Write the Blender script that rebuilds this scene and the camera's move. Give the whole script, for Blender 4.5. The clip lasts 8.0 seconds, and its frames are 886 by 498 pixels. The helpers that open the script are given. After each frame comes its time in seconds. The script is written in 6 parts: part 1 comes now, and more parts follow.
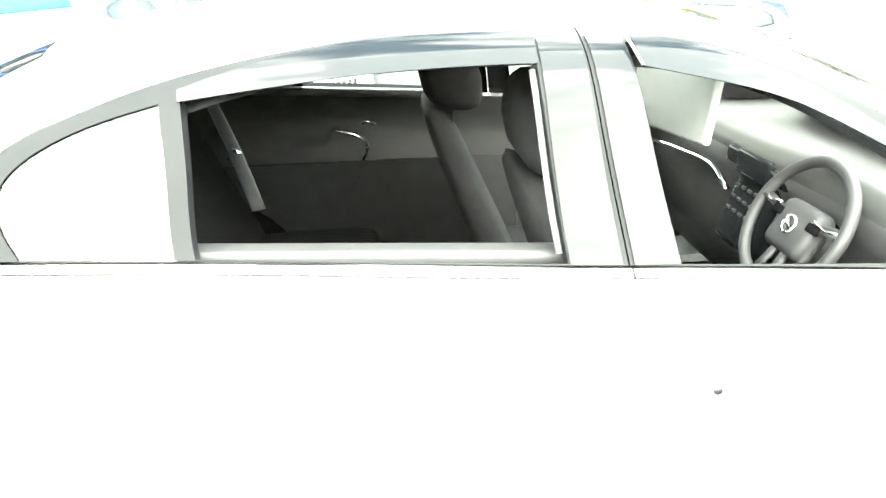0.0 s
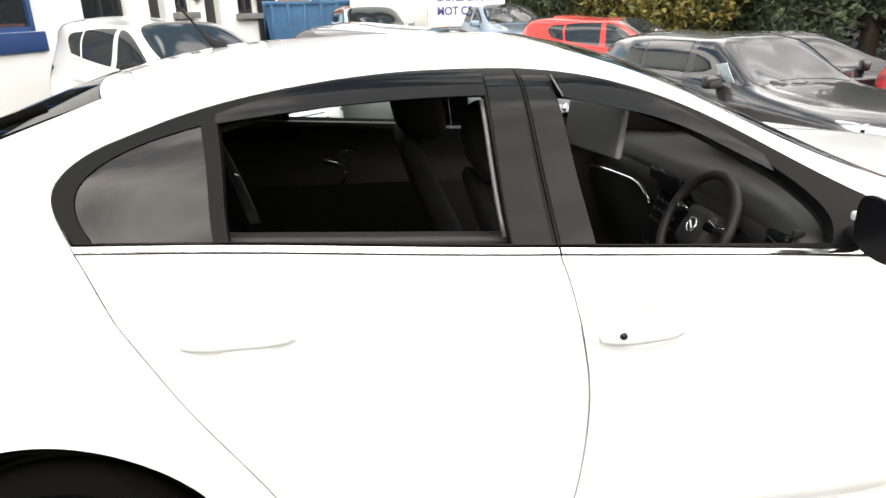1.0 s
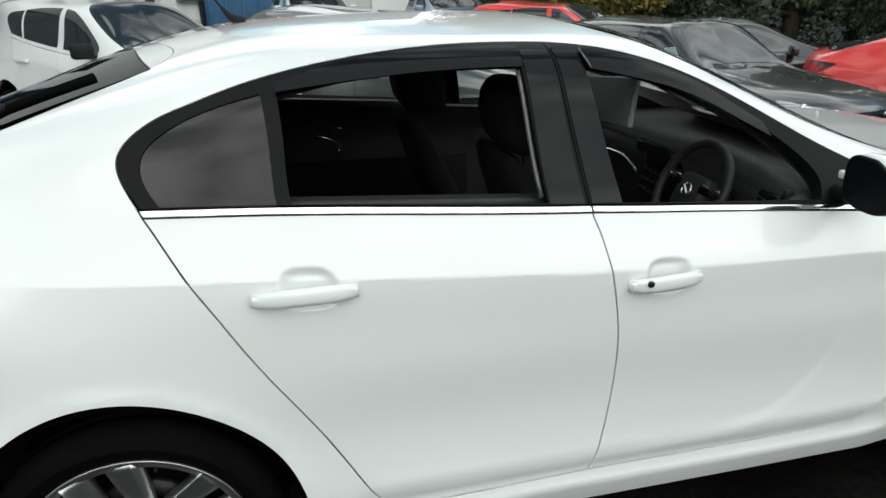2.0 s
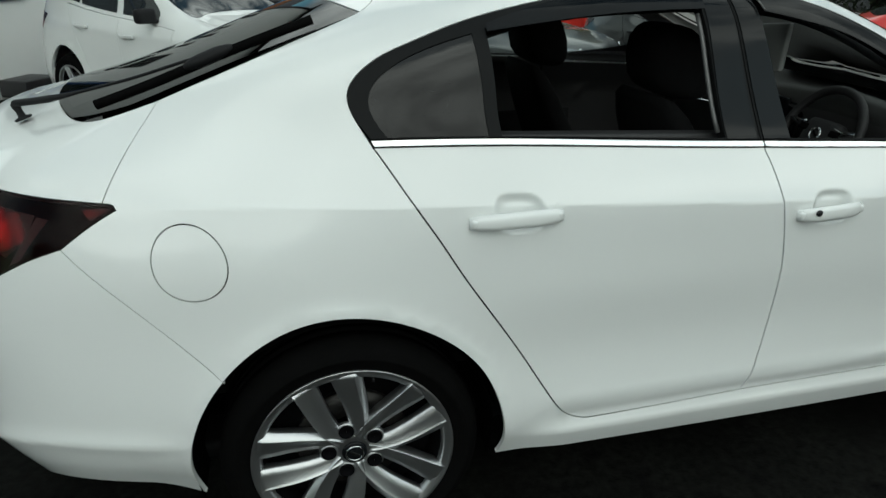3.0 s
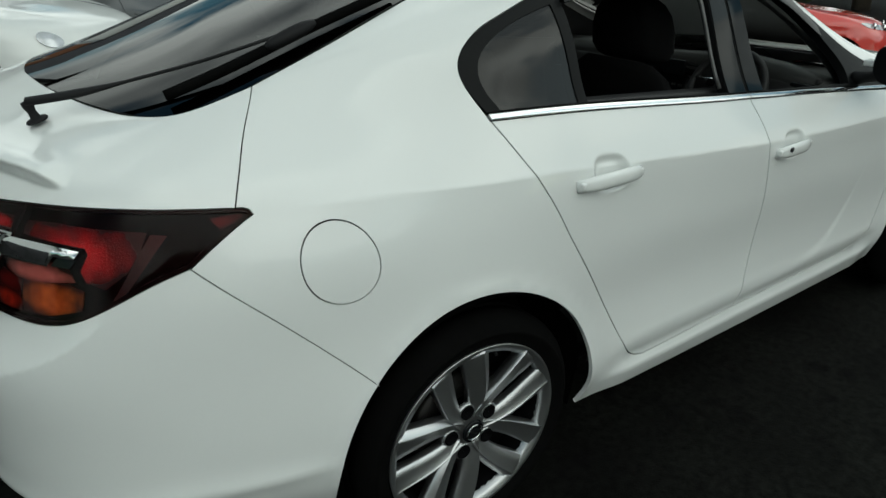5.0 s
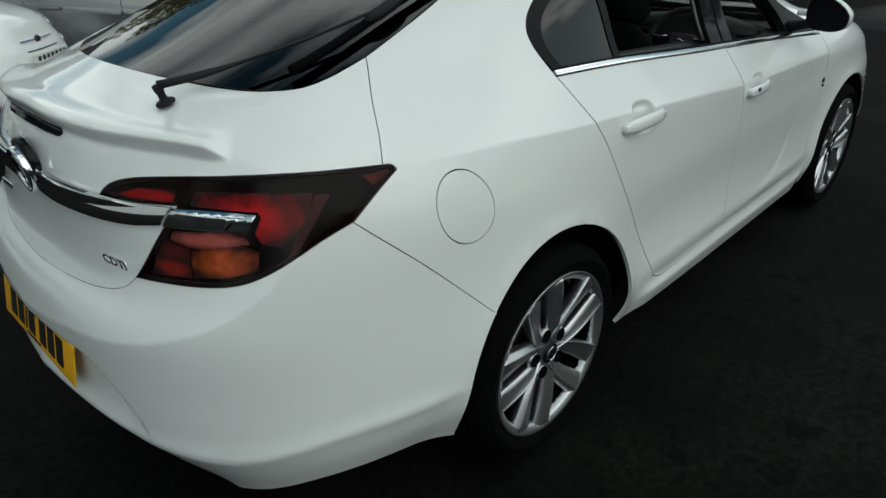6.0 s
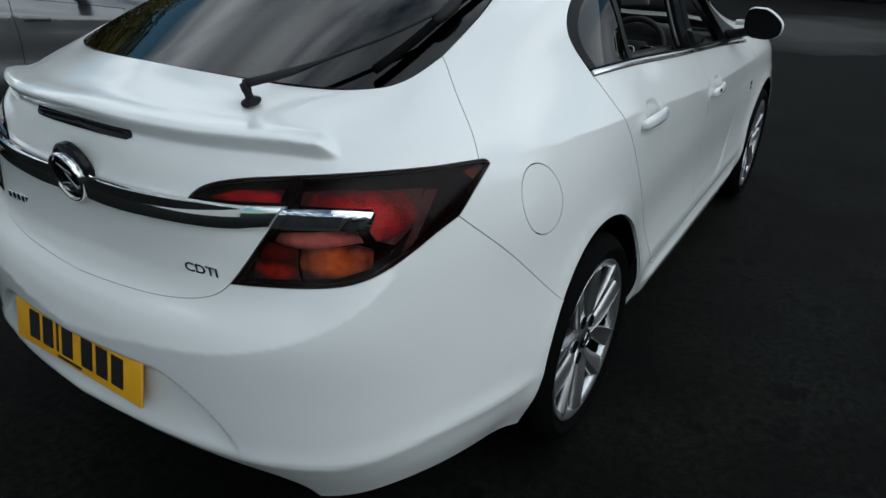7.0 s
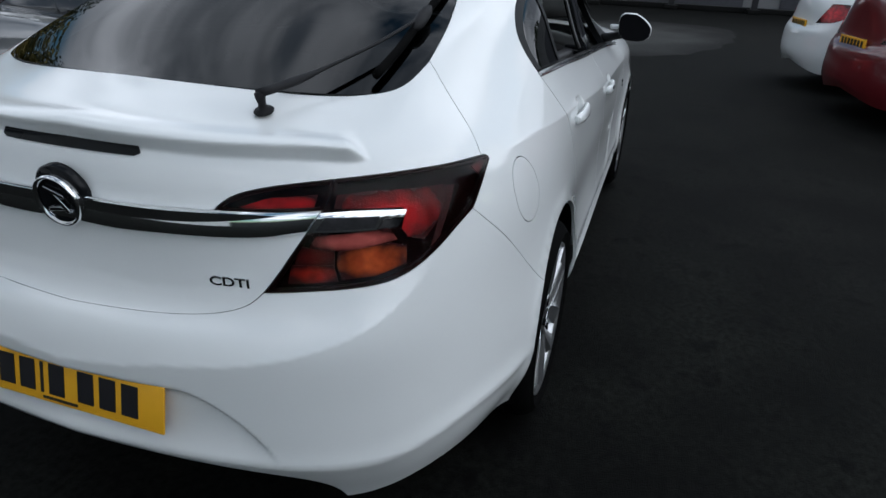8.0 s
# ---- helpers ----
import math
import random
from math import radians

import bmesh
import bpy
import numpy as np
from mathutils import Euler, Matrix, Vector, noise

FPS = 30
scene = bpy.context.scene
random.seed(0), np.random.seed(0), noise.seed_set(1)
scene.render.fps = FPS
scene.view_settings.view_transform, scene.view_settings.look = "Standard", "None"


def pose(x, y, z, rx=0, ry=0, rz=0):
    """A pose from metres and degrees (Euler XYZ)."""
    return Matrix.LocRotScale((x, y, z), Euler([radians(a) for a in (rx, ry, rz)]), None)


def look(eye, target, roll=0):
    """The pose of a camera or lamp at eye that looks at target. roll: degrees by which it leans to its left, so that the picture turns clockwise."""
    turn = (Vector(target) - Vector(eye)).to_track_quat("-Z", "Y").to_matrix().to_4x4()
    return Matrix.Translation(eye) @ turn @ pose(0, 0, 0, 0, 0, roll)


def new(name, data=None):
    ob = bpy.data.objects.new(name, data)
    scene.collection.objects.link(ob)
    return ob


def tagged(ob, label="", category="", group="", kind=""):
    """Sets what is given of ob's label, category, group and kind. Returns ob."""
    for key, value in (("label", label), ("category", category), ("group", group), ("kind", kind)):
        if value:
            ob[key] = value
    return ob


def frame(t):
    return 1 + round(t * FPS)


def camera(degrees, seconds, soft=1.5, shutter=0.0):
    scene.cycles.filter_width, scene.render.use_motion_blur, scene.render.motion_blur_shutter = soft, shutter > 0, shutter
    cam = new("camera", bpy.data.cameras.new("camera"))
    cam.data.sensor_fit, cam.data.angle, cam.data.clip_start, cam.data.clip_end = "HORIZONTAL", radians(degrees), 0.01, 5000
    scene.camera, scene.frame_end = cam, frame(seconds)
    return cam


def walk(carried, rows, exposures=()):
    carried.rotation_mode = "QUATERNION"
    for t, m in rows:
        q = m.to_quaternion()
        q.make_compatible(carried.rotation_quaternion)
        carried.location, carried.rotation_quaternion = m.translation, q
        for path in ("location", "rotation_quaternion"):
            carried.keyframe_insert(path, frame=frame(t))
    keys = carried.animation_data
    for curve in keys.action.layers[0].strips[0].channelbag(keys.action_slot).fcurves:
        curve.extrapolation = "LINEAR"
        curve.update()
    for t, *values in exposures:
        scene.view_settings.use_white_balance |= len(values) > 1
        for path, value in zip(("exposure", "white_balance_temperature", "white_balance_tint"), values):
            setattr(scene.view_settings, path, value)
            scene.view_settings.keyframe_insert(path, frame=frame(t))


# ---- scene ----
from mathutils.geometry import delaunay_2d_cdt
cam = camera(67.5, 8.0)
PATH = [
    (0, (0.749, -1.797, 1.567), (0.883, 0.023, 0.750), -1.6),
    (0.5, (0.783, -2.039, 1.544), (0.829, -0.193, 0.776), -1.4),
    (1, (0.702, -2.166, 1.600), (0.943, -0.311, 0.892), -1.1),
    (2.5, (0.212, -2.275, 1.563), (0.639, -0.486, 0.777), -0.1),
    (3, (-0.059, -2.305, 1.534), (0.340, -0.523, 0.716), -0.5),
    (3.5, (-0.213, -2.240, 1.514), (0.244, -0.468, 0.705), 1.3),
    (4, (-0.391, -2.176, 1.523), (0.282, -0.464, 0.738), 1.6),
    (5.5, (-1.119, -1.881, 1.501), (0.060, -0.539, 0.602), 0.6),
    (6, (-1.372, -1.815, 1.509), (-0.091, -0.574, 0.605), -0.7),
    (6.5, (-1.548, -1.644, 1.480), (-0.159, -0.509, 0.594), -0.4),
    (7, (-1.711, -1.474, 1.488), (-0.193, -0.509, 0.614), 1.5),
    (7.5, (-1.896, -1.357, 1.505), (-0.263, -0.655, 0.591), 1.7),
    (8, (-1.967, -1.177, 1.483), (-0.239, -0.620, 0.646), 2.3),
]
EXPOSURES = [(0.0, 5.6, 6950, 0), (0.3, 4.5, 6950, 0), (0.6, 3.25, 7000, 5), (1.0, 1.82, 7100, 15), (1.3, 1.25, 6800, 12), (2.3, 0.50, 6450, 4), (3.0, 0.20, 6350, -1), (4.0, 0.0, 6380, -2), (5.5, -0.02, 6430, -1), (7.0, 0.06, 5950, 7), (8.0, 0.18, 5850, 12)]
walk(cam, [(t, look(eye, target, roll)) for t, eye, target, roll in PATH], EXPOSURES)

# ---- world and sun ----
world = bpy.data.worlds.new("bright_cloudy_sky")
scene.world = world
world.use_nodes = True
wn, wl = world.node_tree.nodes, world.node_tree.links
SUN_UP, SUN_TURN = 33.0, 172.0
sky = wn.new("ShaderNodeTexSky")
sky.sky_type, sky.sun_disc = "NISHITA", False
sky.sun_elevation, sky.sun_rotation = radians(SUN_UP), radians(SUN_TURN)
sky.air_density, sky.dust_density, sky.ozone_density = 1.0, 0.4, 2.0
spot = wn.new("ShaderNodeTexCoord")
stretch = wn.new("ShaderNodeMapping")
stretch.inputs["Location"].default_value = (-1.3, 3.5, -8.0)
stretch.inputs["Scale"].default_value = (1.0, 1.0, 2.0)
wl.new(spot.outputs["Generated"], stretch.inputs["Vector"])
puffs = wn.new("ShaderNodeTexNoise")
puffs.inputs["Scale"].default_value, puffs.inputs["Detail"].default_value, puffs.inputs["Roughness"].default_value = 2.0, 6.5, 0.53
wl.new(stretch.outputs["Vector"], puffs.inputs["Vector"])
cover = wn.new("ShaderNodeValToRGB")
cover.color_ramp.elements[0].position, cover.color_ramp.elements[0].color = 0.43, (0, 0, 0, 1)
cover.color_ramp.elements[1].position, cover.color_ramp.elements[1].color = 0.515, (1, 1, 1, 1)
wl.new(puffs.outputs["Fac"], cover.inputs["Fac"])
shade = wn.new("ShaderNodeTexNoise")
shade.inputs["Scale"].default_value, shade.inputs["Detail"].default_value = 2.6, 4.0
wl.new(stretch.outputs["Vector"], shade.inputs["Vector"])
tone = wn.new("ShaderNodeValToRGB")
tone.color_ramp.elements[0].position, tone.color_ramp.elements[0].color = 0.36, (4.4, 4.8, 5.1, 1)
tone.color_ramp.elements[1].position, tone.color_ramp.elements[1].color = 0.63, (19.6, 20.0, 19.9, 1)
wl.new(shade.outputs["Fac"], tone.inputs["Fac"])
blend = wn.new("ShaderNodeMixRGB")
wl.new(cover.outputs["Color"], blend.inputs["Fac"])
haze = wn.new("ShaderNodeMixRGB")
haze.blend_type, haze.inputs["Fac"].default_value = "MULTIPLY", 1.0
haze.inputs["Color2"].default_value = (0.74, 1.0, 0.88, 1)
wl.new(sky.outputs["Color"], haze.inputs["Color1"])
wl.new(haze.outputs["Color"], blend.inputs["Color1"])
wl.new(tone.outputs["Color"], blend.inputs["Color2"])
wl.new(blend.outputs["Color"], wn["Background"].inputs["Color"])
wn["Background"].inputs["Strength"].default_value = 0.071
sun = new("sun", bpy.data.lights.new("sun", "SUN"))
sun.data.energy, sun.data.angle, sun.data.color = 1.45, radians(110), (1.0, 0.97, 0.92)
sun.matrix_world = pose(0, 0, 20, 90 - SUN_UP, 0, 180 - SUN_TURN)


# ---- materials ----
def material(name, colour, rough=0.5, metal=0.0, coat=0.0, vary=0.0, scale=8.0, bump=0.0, bump_scale=120.0, spec=0.5, rough_vary=0.0, sharp=0.5):
    """A surface with stains at one scale and fine grain at another."""
    m = bpy.data.materials.new(name)
    m.use_nodes = True
    n, l = m.node_tree.nodes, m.node_tree.links
    b = n["Principled BSDF"]
    b.inputs["Base Color"].default_value = (*colour, 1)
    b.inputs["Roughness"].default_value, b.inputs["Metallic"].default_value = rough, metal
    b.inputs["Specular IOR Level"].default_value = spec
    b.inputs["Coat Weight"].default_value, b.inputs["Coat Roughness"].default_value = coat, 0.04
    where = n.new("ShaderNodeTexCoord")
    if vary or rough_vary:
        big = n.new("ShaderNodeTexNoise")
        big.inputs["Scale"].default_value, big.inputs["Detail"].default_value = scale, 6
        l.new(where.outputs["Object"], big.inputs["Vector"])
        if vary:
            mix = n.new("ShaderNodeMixRGB")
            mix.inputs["Color1"].default_value = (*[c * (1 - vary) for c in colour], 1)
            mix.inputs["Color2"].default_value = (*[min(1, c * (1 + vary)) for c in colour], 1)
            edge = n.new("ShaderNodeMapRange")
            edge.inputs["From Min"].default_value, edge.inputs["From Max"].default_value = 0.5 - sharp, 0.5 + sharp
            l.new(big.outputs["Fac"], edge.inputs["Value"])
            l.new(edge.outputs["Result"], mix.inputs["Fac"])
            l.new(mix.outputs["Color"], b.inputs["Base Color"])
        if rough_vary:
            span = n.new("ShaderNodeMapRange")
            span.inputs["To Min"].default_value, span.inputs["To Max"].default_value = max(0, rough - rough_vary), min(1, rough + rough_vary)
            l.new(big.outputs["Fac"], span.inputs["Value"])
            l.new(span.outputs["Result"], b.inputs["Roughness"])
    if bump:
        grain = n.new("ShaderNodeTexNoise")
        grain.inputs["Scale"].default_value, grain.inputs["Detail"].default_value = bump_scale, 3
        l.new(where.outputs["Object"], grain.inputs["Vector"])
        rise = n.new("ShaderNodeBump")
        rise.inputs["Strength"].default_value, rise.inputs["Distance"].default_value = bump, 0.004
        l.new(grain.outputs["Fac"], rise.inputs["Height"])
        l.new(rise.outputs["Normal"], b.inputs["Normal"])
    return m


def clear_glass(name, tint, rough=0.0, ior=1.52):
    """Thin glass: tinted light straight through, and a mirror image by Fresnel."""
    m = bpy.data.materials.new(name)
    m.use_nodes = True
    n, l = m.node_tree.nodes, m.node_tree.links
    n.remove(n["Principled BSDF"])
    see, gloss, mix, edge = n.new("ShaderNodeBsdfTransparent"), n.new("ShaderNodeBsdfGlossy"), n.new("ShaderNodeMixShader"), n.new("ShaderNodeFresnel")
    see.inputs["Color"].default_value = (*tint, 1)
    gloss.inputs["Roughness"].default_value = rough
    edge.inputs["IOR"].default_value = ior
    l.new(edge.outputs["Fac"], mix.inputs["Fac"])
    l.new(see.outputs["BSDF"], mix.inputs[1])
    l.new(gloss.outputs["BSDF"], mix.inputs[2])
    l.new(mix.outputs["Shader"], n["Material Output"].inputs["Surface"])
    return m


WHITE_PAINT = material("white_paint", (0.78, 0.80, 0.79), 0.36, coat=1.0, vary=0.02, scale=2.2, rough_vary=0.10)
BLACK_GLOSS = material("gloss_black", (0.007, 0.008, 0.009), 0.05, spec=0.15, vary=0.2, scale=20, rough_vary=0.03)
BLACK_TRIM = material("black_trim", (0.008, 0.0085, 0.009), 0.45, spec=0.09, vary=0.15, scale=15, bump=0.05, bump_scale=900)
BLACK_PLASTIC = material("black_plastic", (0.007, 0.007, 0.008), 0.65, vary=0.2, scale=12, bump=0.15, bump_scale=700, spec=0.25)
SMOKE = clear_glass("smoked_plastic", (0.16, 0.16, 0.17))
PRIVACY = clear_glass("privacy_glass", (0.030, 0.035, 0.037), ior=1.50)
REAR_GLASS = clear_glass("tinted_rear_glass", (0.035, 0.04, 0.042), ior=1.42)
CLEAR = clear_glass("clear_glass", (0.82, 0.86, 0.84))
CHROME = material("chrome", (0.86, 0.87, 0.88), 0.06, metal=1.0, vary=0.03, scale=6, rough_vary=0.03)
ALLOY = material("silver_alloy", (0.54, 0.55, 0.56), 0.33, metal=0.95, vary=0.06, scale=14, rough_vary=0.06)
# Alloy so dark because the shade inside the wheel is put into its colour.
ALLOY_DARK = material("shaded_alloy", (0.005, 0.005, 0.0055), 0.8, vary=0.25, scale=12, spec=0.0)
RUBBER = material("tyre_rubber", (0.0035, 0.0035, 0.0035), 0.85, vary=0.3, scale=25, bump=0.25, bump_scale=260, spec=0.03)
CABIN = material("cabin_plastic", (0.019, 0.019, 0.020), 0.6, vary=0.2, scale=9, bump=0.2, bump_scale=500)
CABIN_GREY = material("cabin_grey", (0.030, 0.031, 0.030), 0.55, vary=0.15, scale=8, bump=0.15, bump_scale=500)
CLOTH = material("seat_cloth", (0.011, 0.011, 0.0115), 0.95, spec=0.1, vary=0.3, scale=40, bump=0.5, bump_scale=900)
VISOR = material("visor_vinyl", (0.20, 0.205, 0.20), 0.7, vary=0.08, scale=20, bump=0.15, bump_scale=600)
LAMP_DARK = material("smoked_lamp", (0.003, 0.0012, 0.0012), 0.6, spec=0.04, vary=0.3, scale=18)
LAMP_RED = material("red_lens", (0.52, 0.012, 0.020), 0.25, vary=0.6, sharp=0.22, scale=22, bump=0.3, bump_scale=240)
LAMP_DIM = material("dim_red_lens", (0.09, 0.006, 0.006), 0.3, vary=0.4, scale=30, bump=0.3, bump_scale=240)
LAMP_COVER = clear_glass("smoked_red_cover", (0.72, 0.48, 0.48), ior=1.22)
lens_nodes, lens_links = LAMP_COVER.node_tree.nodes, LAMP_COVER.node_tree.links
ripple = lens_nodes.new("ShaderNodeBsdfRefraction")
ripple.inputs["Color"].default_value, ripple.inputs["Roughness"].default_value, ripple.inputs["IOR"].default_value = (0.72, 0.40, 0.40, 1), 0.24, 1.22
lens_links.new(ripple.outputs["BSDF"], lens_nodes["Mix Shader"].inputs[1])
LAMP_REFLECTION = material("reflection_tone", (0.014, 0.010, 0.010), 0.25, vary=0.3, scale=30)
LINER = material("arch_liner", (0.0035, 0.0035, 0.0035), 1.0, vary=0.3, scale=10, spec=0.0)
SATIN_CHROME = material("satin_chrome", (0.86, 0.87, 0.88), 0.15, metal=1.0, vary=0.03, scale=6, rough_vary=0.04)
LAMP_AMBER = material("amber_lens", (0.92, 0.30, 0.05), 0.3, vary=0.6, sharp=0.22, scale=26, bump=0.3, bump_scale=240)
LAMP_HIGHLIGHT = material("lens_highlight", (0.78, 0.42, 0.36), 0.25, vary=0.4, scale=45, bump=0.2, bump_scale=260)
PLATE_YELLOW = material("yellow_plate", (0.78, 0.40, 0.015), 0.35, vary=0.06, scale=20)
PLATE_WHITE = material("white_plate", (0.75, 0.75, 0.72), 0.35, vary=0.06, scale=20)
INK = material("black_ink", (0.012, 0.012, 0.014), 0.4, vary=0.2, scale=30)
DISC = material("brake_disc", (0.05, 0.048, 0.046), 0.5, metal=0.7, vary=0.2, scale=30)
RUN_GREY = material("window_run_grey", (0.13, 0.13, 0.13), 0.4, metal=0.3, vary=0.15, scale=20)
LAMP_GLOW = material("orange_red_lens", (0.36, 0.035, 0.012), 0.3, vary=0.6, sharp=0.22, scale=26, bump=0.3, bump_scale=240)


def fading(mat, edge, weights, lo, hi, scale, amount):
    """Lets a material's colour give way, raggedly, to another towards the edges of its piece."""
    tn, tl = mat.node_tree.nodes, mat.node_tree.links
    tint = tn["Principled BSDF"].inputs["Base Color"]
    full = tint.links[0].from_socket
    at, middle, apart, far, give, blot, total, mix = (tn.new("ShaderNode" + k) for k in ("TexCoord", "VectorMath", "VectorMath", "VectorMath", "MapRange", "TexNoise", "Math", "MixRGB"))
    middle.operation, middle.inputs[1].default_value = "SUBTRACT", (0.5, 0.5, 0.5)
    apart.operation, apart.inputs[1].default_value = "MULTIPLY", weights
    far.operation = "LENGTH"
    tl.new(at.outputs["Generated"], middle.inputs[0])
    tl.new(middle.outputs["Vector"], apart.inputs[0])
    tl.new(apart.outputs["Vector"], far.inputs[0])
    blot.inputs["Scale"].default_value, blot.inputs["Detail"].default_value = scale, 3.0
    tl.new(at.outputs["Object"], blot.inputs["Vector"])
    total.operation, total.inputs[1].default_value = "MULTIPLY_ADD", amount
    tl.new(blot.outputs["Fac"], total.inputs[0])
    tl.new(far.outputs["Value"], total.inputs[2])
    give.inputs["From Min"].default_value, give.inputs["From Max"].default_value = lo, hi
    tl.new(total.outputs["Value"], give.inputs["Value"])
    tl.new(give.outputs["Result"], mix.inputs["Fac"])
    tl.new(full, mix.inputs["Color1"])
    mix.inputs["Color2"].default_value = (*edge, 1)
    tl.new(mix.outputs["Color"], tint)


# Each lens dims to near black at its edges; the fall-off is in the colour.
for lens_mat in (LAMP_RED, LAMP_DIM, LAMP_AMBER, LAMP_HIGHLIGHT, LAMP_GLOW):
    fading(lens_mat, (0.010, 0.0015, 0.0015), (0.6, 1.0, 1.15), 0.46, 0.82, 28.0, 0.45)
DARK_CHROME = material("dark_chrome", (0.30, 0.31, 0.32), 0.07, metal=1.0, vary=0.08, scale=9, rough_vary=0.04)


# ---- the white hatchback's shape: lines that run from the nose along the right side and round the tail ----
LINES = {
    "sill": ((3.62, 0, .22), (3.58, -.42, .22), (3.30, -.74, .22), (2.70, -.89, .25), (1.95, -.905, .25), (1.15, -.91, .25),
             (.5, -.912, .255), (0, -.91, .26), (-.42, -.885, .257), (-.80, -.715, .216), (-.95, -.40, .26), (-.99, 0, .31)),
    "rocker": ((3.70, 0, .36), (3.66, -.43, .36), (3.38, -.78, .36), (2.70, -.925, .38), (1.95, -.93, .35), (1.15, -.935, .35),
               (.5, -.938, .35), (0, -.94, .37), (-.42, -.915, .37), (-.84, -.74, .36), (-1.0, -.42, .37), (-1.05, 0, .39)),
    "flank": ((3.72, 0, .52), (3.67, -.44, .52), (3.38, -.80, .53), (2.70, -.935, .56), (1.95, -.918, .55), (1.15, -.918, .55),
              (.5, -.92, .56), (0, -.94, .57), (-.42, -.915, .57), (-.84, -.745, .57), (-1.015, -.43, .57), (-1.06, 0, .57)),
    "waist": ((3.66, 0, .70), (3.60, -.45, .70), (3.33, -.79, .72), (2.70, -.925, .75), (1.95, -.918, .74), (1.15, -.92, .74),
              (.5, -.918, .75), (0, -.92, .76), (-.42, -.885, .76), (-.83, -.73, .735), (-.99, -.42, .725), (-1.025, 0, .715)),
    "ledge": ((3.60, 0, .77), (3.54, -.455, .77), (3.27, -.78, .79), (2.70, -.915, .82), (1.95, -.912, .83), (1.15, -.917, .83),
              (.5, -.91, .86), (0, -.905, .87), (-.42, -.865, .88), (-.79, -.72, .84), (-.943, -.42, .785), (-.975, 0, .77)),
    "shoulder": ((3.55, 0, .84), (3.48, -.46, .84), (3.2, -.77, .86), (2.70, -.90, .90), (1.95, -.90, .915), (1.15, -.905, .935),
                 (.5, -.895, .965), (0, -.87, .985), (-.42, -.812, 1.01), (-.755, -.69, .985), (-.925, -.39, .93), (-.955, 0, .92)),
    "belt": ((3.42, 0, .93), (3.34, -.46, .93), (3.08, -.70, .95), (2.70, -.80, 1.0), (1.95, -.80, 1.045), (1.15, -.82, 1.073),
             (.45, -.812, 1.122), (.05, -.785, 1.135), (-.40, -.715, 1.125), (-.70, -.615, 1.095), (-.87, -.33, 1.09), (-.91, 0, 1.095)),
    "glass": ((3.2, 0, .98), (3.12, -.42, .985), (2.95, -.60, .99), (2.6, -.70, 1.03), (1.85, -.735, 1.14), (1.13, -.755, 1.22),
              (.45, -.755, 1.25), (.05, -.725, 1.24), (-.35, -.64, 1.20), (-.62, -.55, 1.145), (-.77, -.30, 1.14), (-.81, 0, 1.15)),
    "rail": ((2.9, 0, 1.02), (2.84, -.38, 1.02), (2.7, -.5, 1.03), (2.35, -.62, 1.06), (1.65, -.655, 1.30), (1.10, -.665, 1.405),
             (.45, -.655, 1.40), (.08, -.63, 1.345), (-.28, -.575, 1.26), (-.56, -.50, 1.17), (-.70, -.28, 1.165), (-.745, 0, 1.175)),
    "roof": ((2.5, 0, 1.05), (2.46, -.33, 1.05), (2.36, -.42, 1.06), (2.1, -.52, 1.13), (1.52, -.52, 1.39), (1.08, -.50, 1.462),
             (.45, -.49, 1.455), (.1, -.475, 1.40), (-.22, -.43, 1.305), (-.48, -.37, 1.215), (-.60, -.22, 1.21), (-.65, 0, 1.22)),
    "ridge": ((2.25, 0, 1.06), (2.2, 0, 1.075), (2.12, 0, 1.10), (1.9, 0, 1.20), (1.45, 0, 1.42), (1.05, 0, 1.498),
              (.45, 0, 1.485), (.1, 0, 1.435), (-.2, 0, 1.345), (-.42, 0, 1.27), (-.54, 0, 1.235), (-.60, 0, 1.225)),
}


def spline(knots, values):
    """A natural cubic spline through values (n, k) at knots: a function of positions, along its first axis."""
    h = np.diff(knots)
    n = len(knots)
    a = np.zeros((n, n))
    b = np.zeros_like(values)
    a[0, 0] = a[-1, -1] = 1
    for i in range(1, n - 1):
        a[i, i - 1:i + 2] = h[i - 1], 2 * (h[i - 1] + h[i]), h[i]
        b[i] = 6 * ((values[i + 1] - values[i]) / h[i] - (values[i] - values[i - 1]) / h[i - 1])
    m = np.linalg.solve(a, b.reshape(n, -1)).reshape(values.shape)

    def at(p):
        p = np.asarray(p, float)
        i = np.clip(np.searchsorted(knots, p) - 1, 0, n - 2)
        w = h[i]
        l, r = (knots[i + 1] - p), (p - knots[i])
        s = (...,) + (None,) * (values.ndim - 1)
        w, l, r = w[s], l[s], r[s]
        return (m[i] * l ** 3 + m[i + 1] * r ** 3) / (6 * w) + (values[i] / w - m[i] * w / 6) * l + (values[i + 1] / w - m[i + 1] * w / 6) * r
    return at


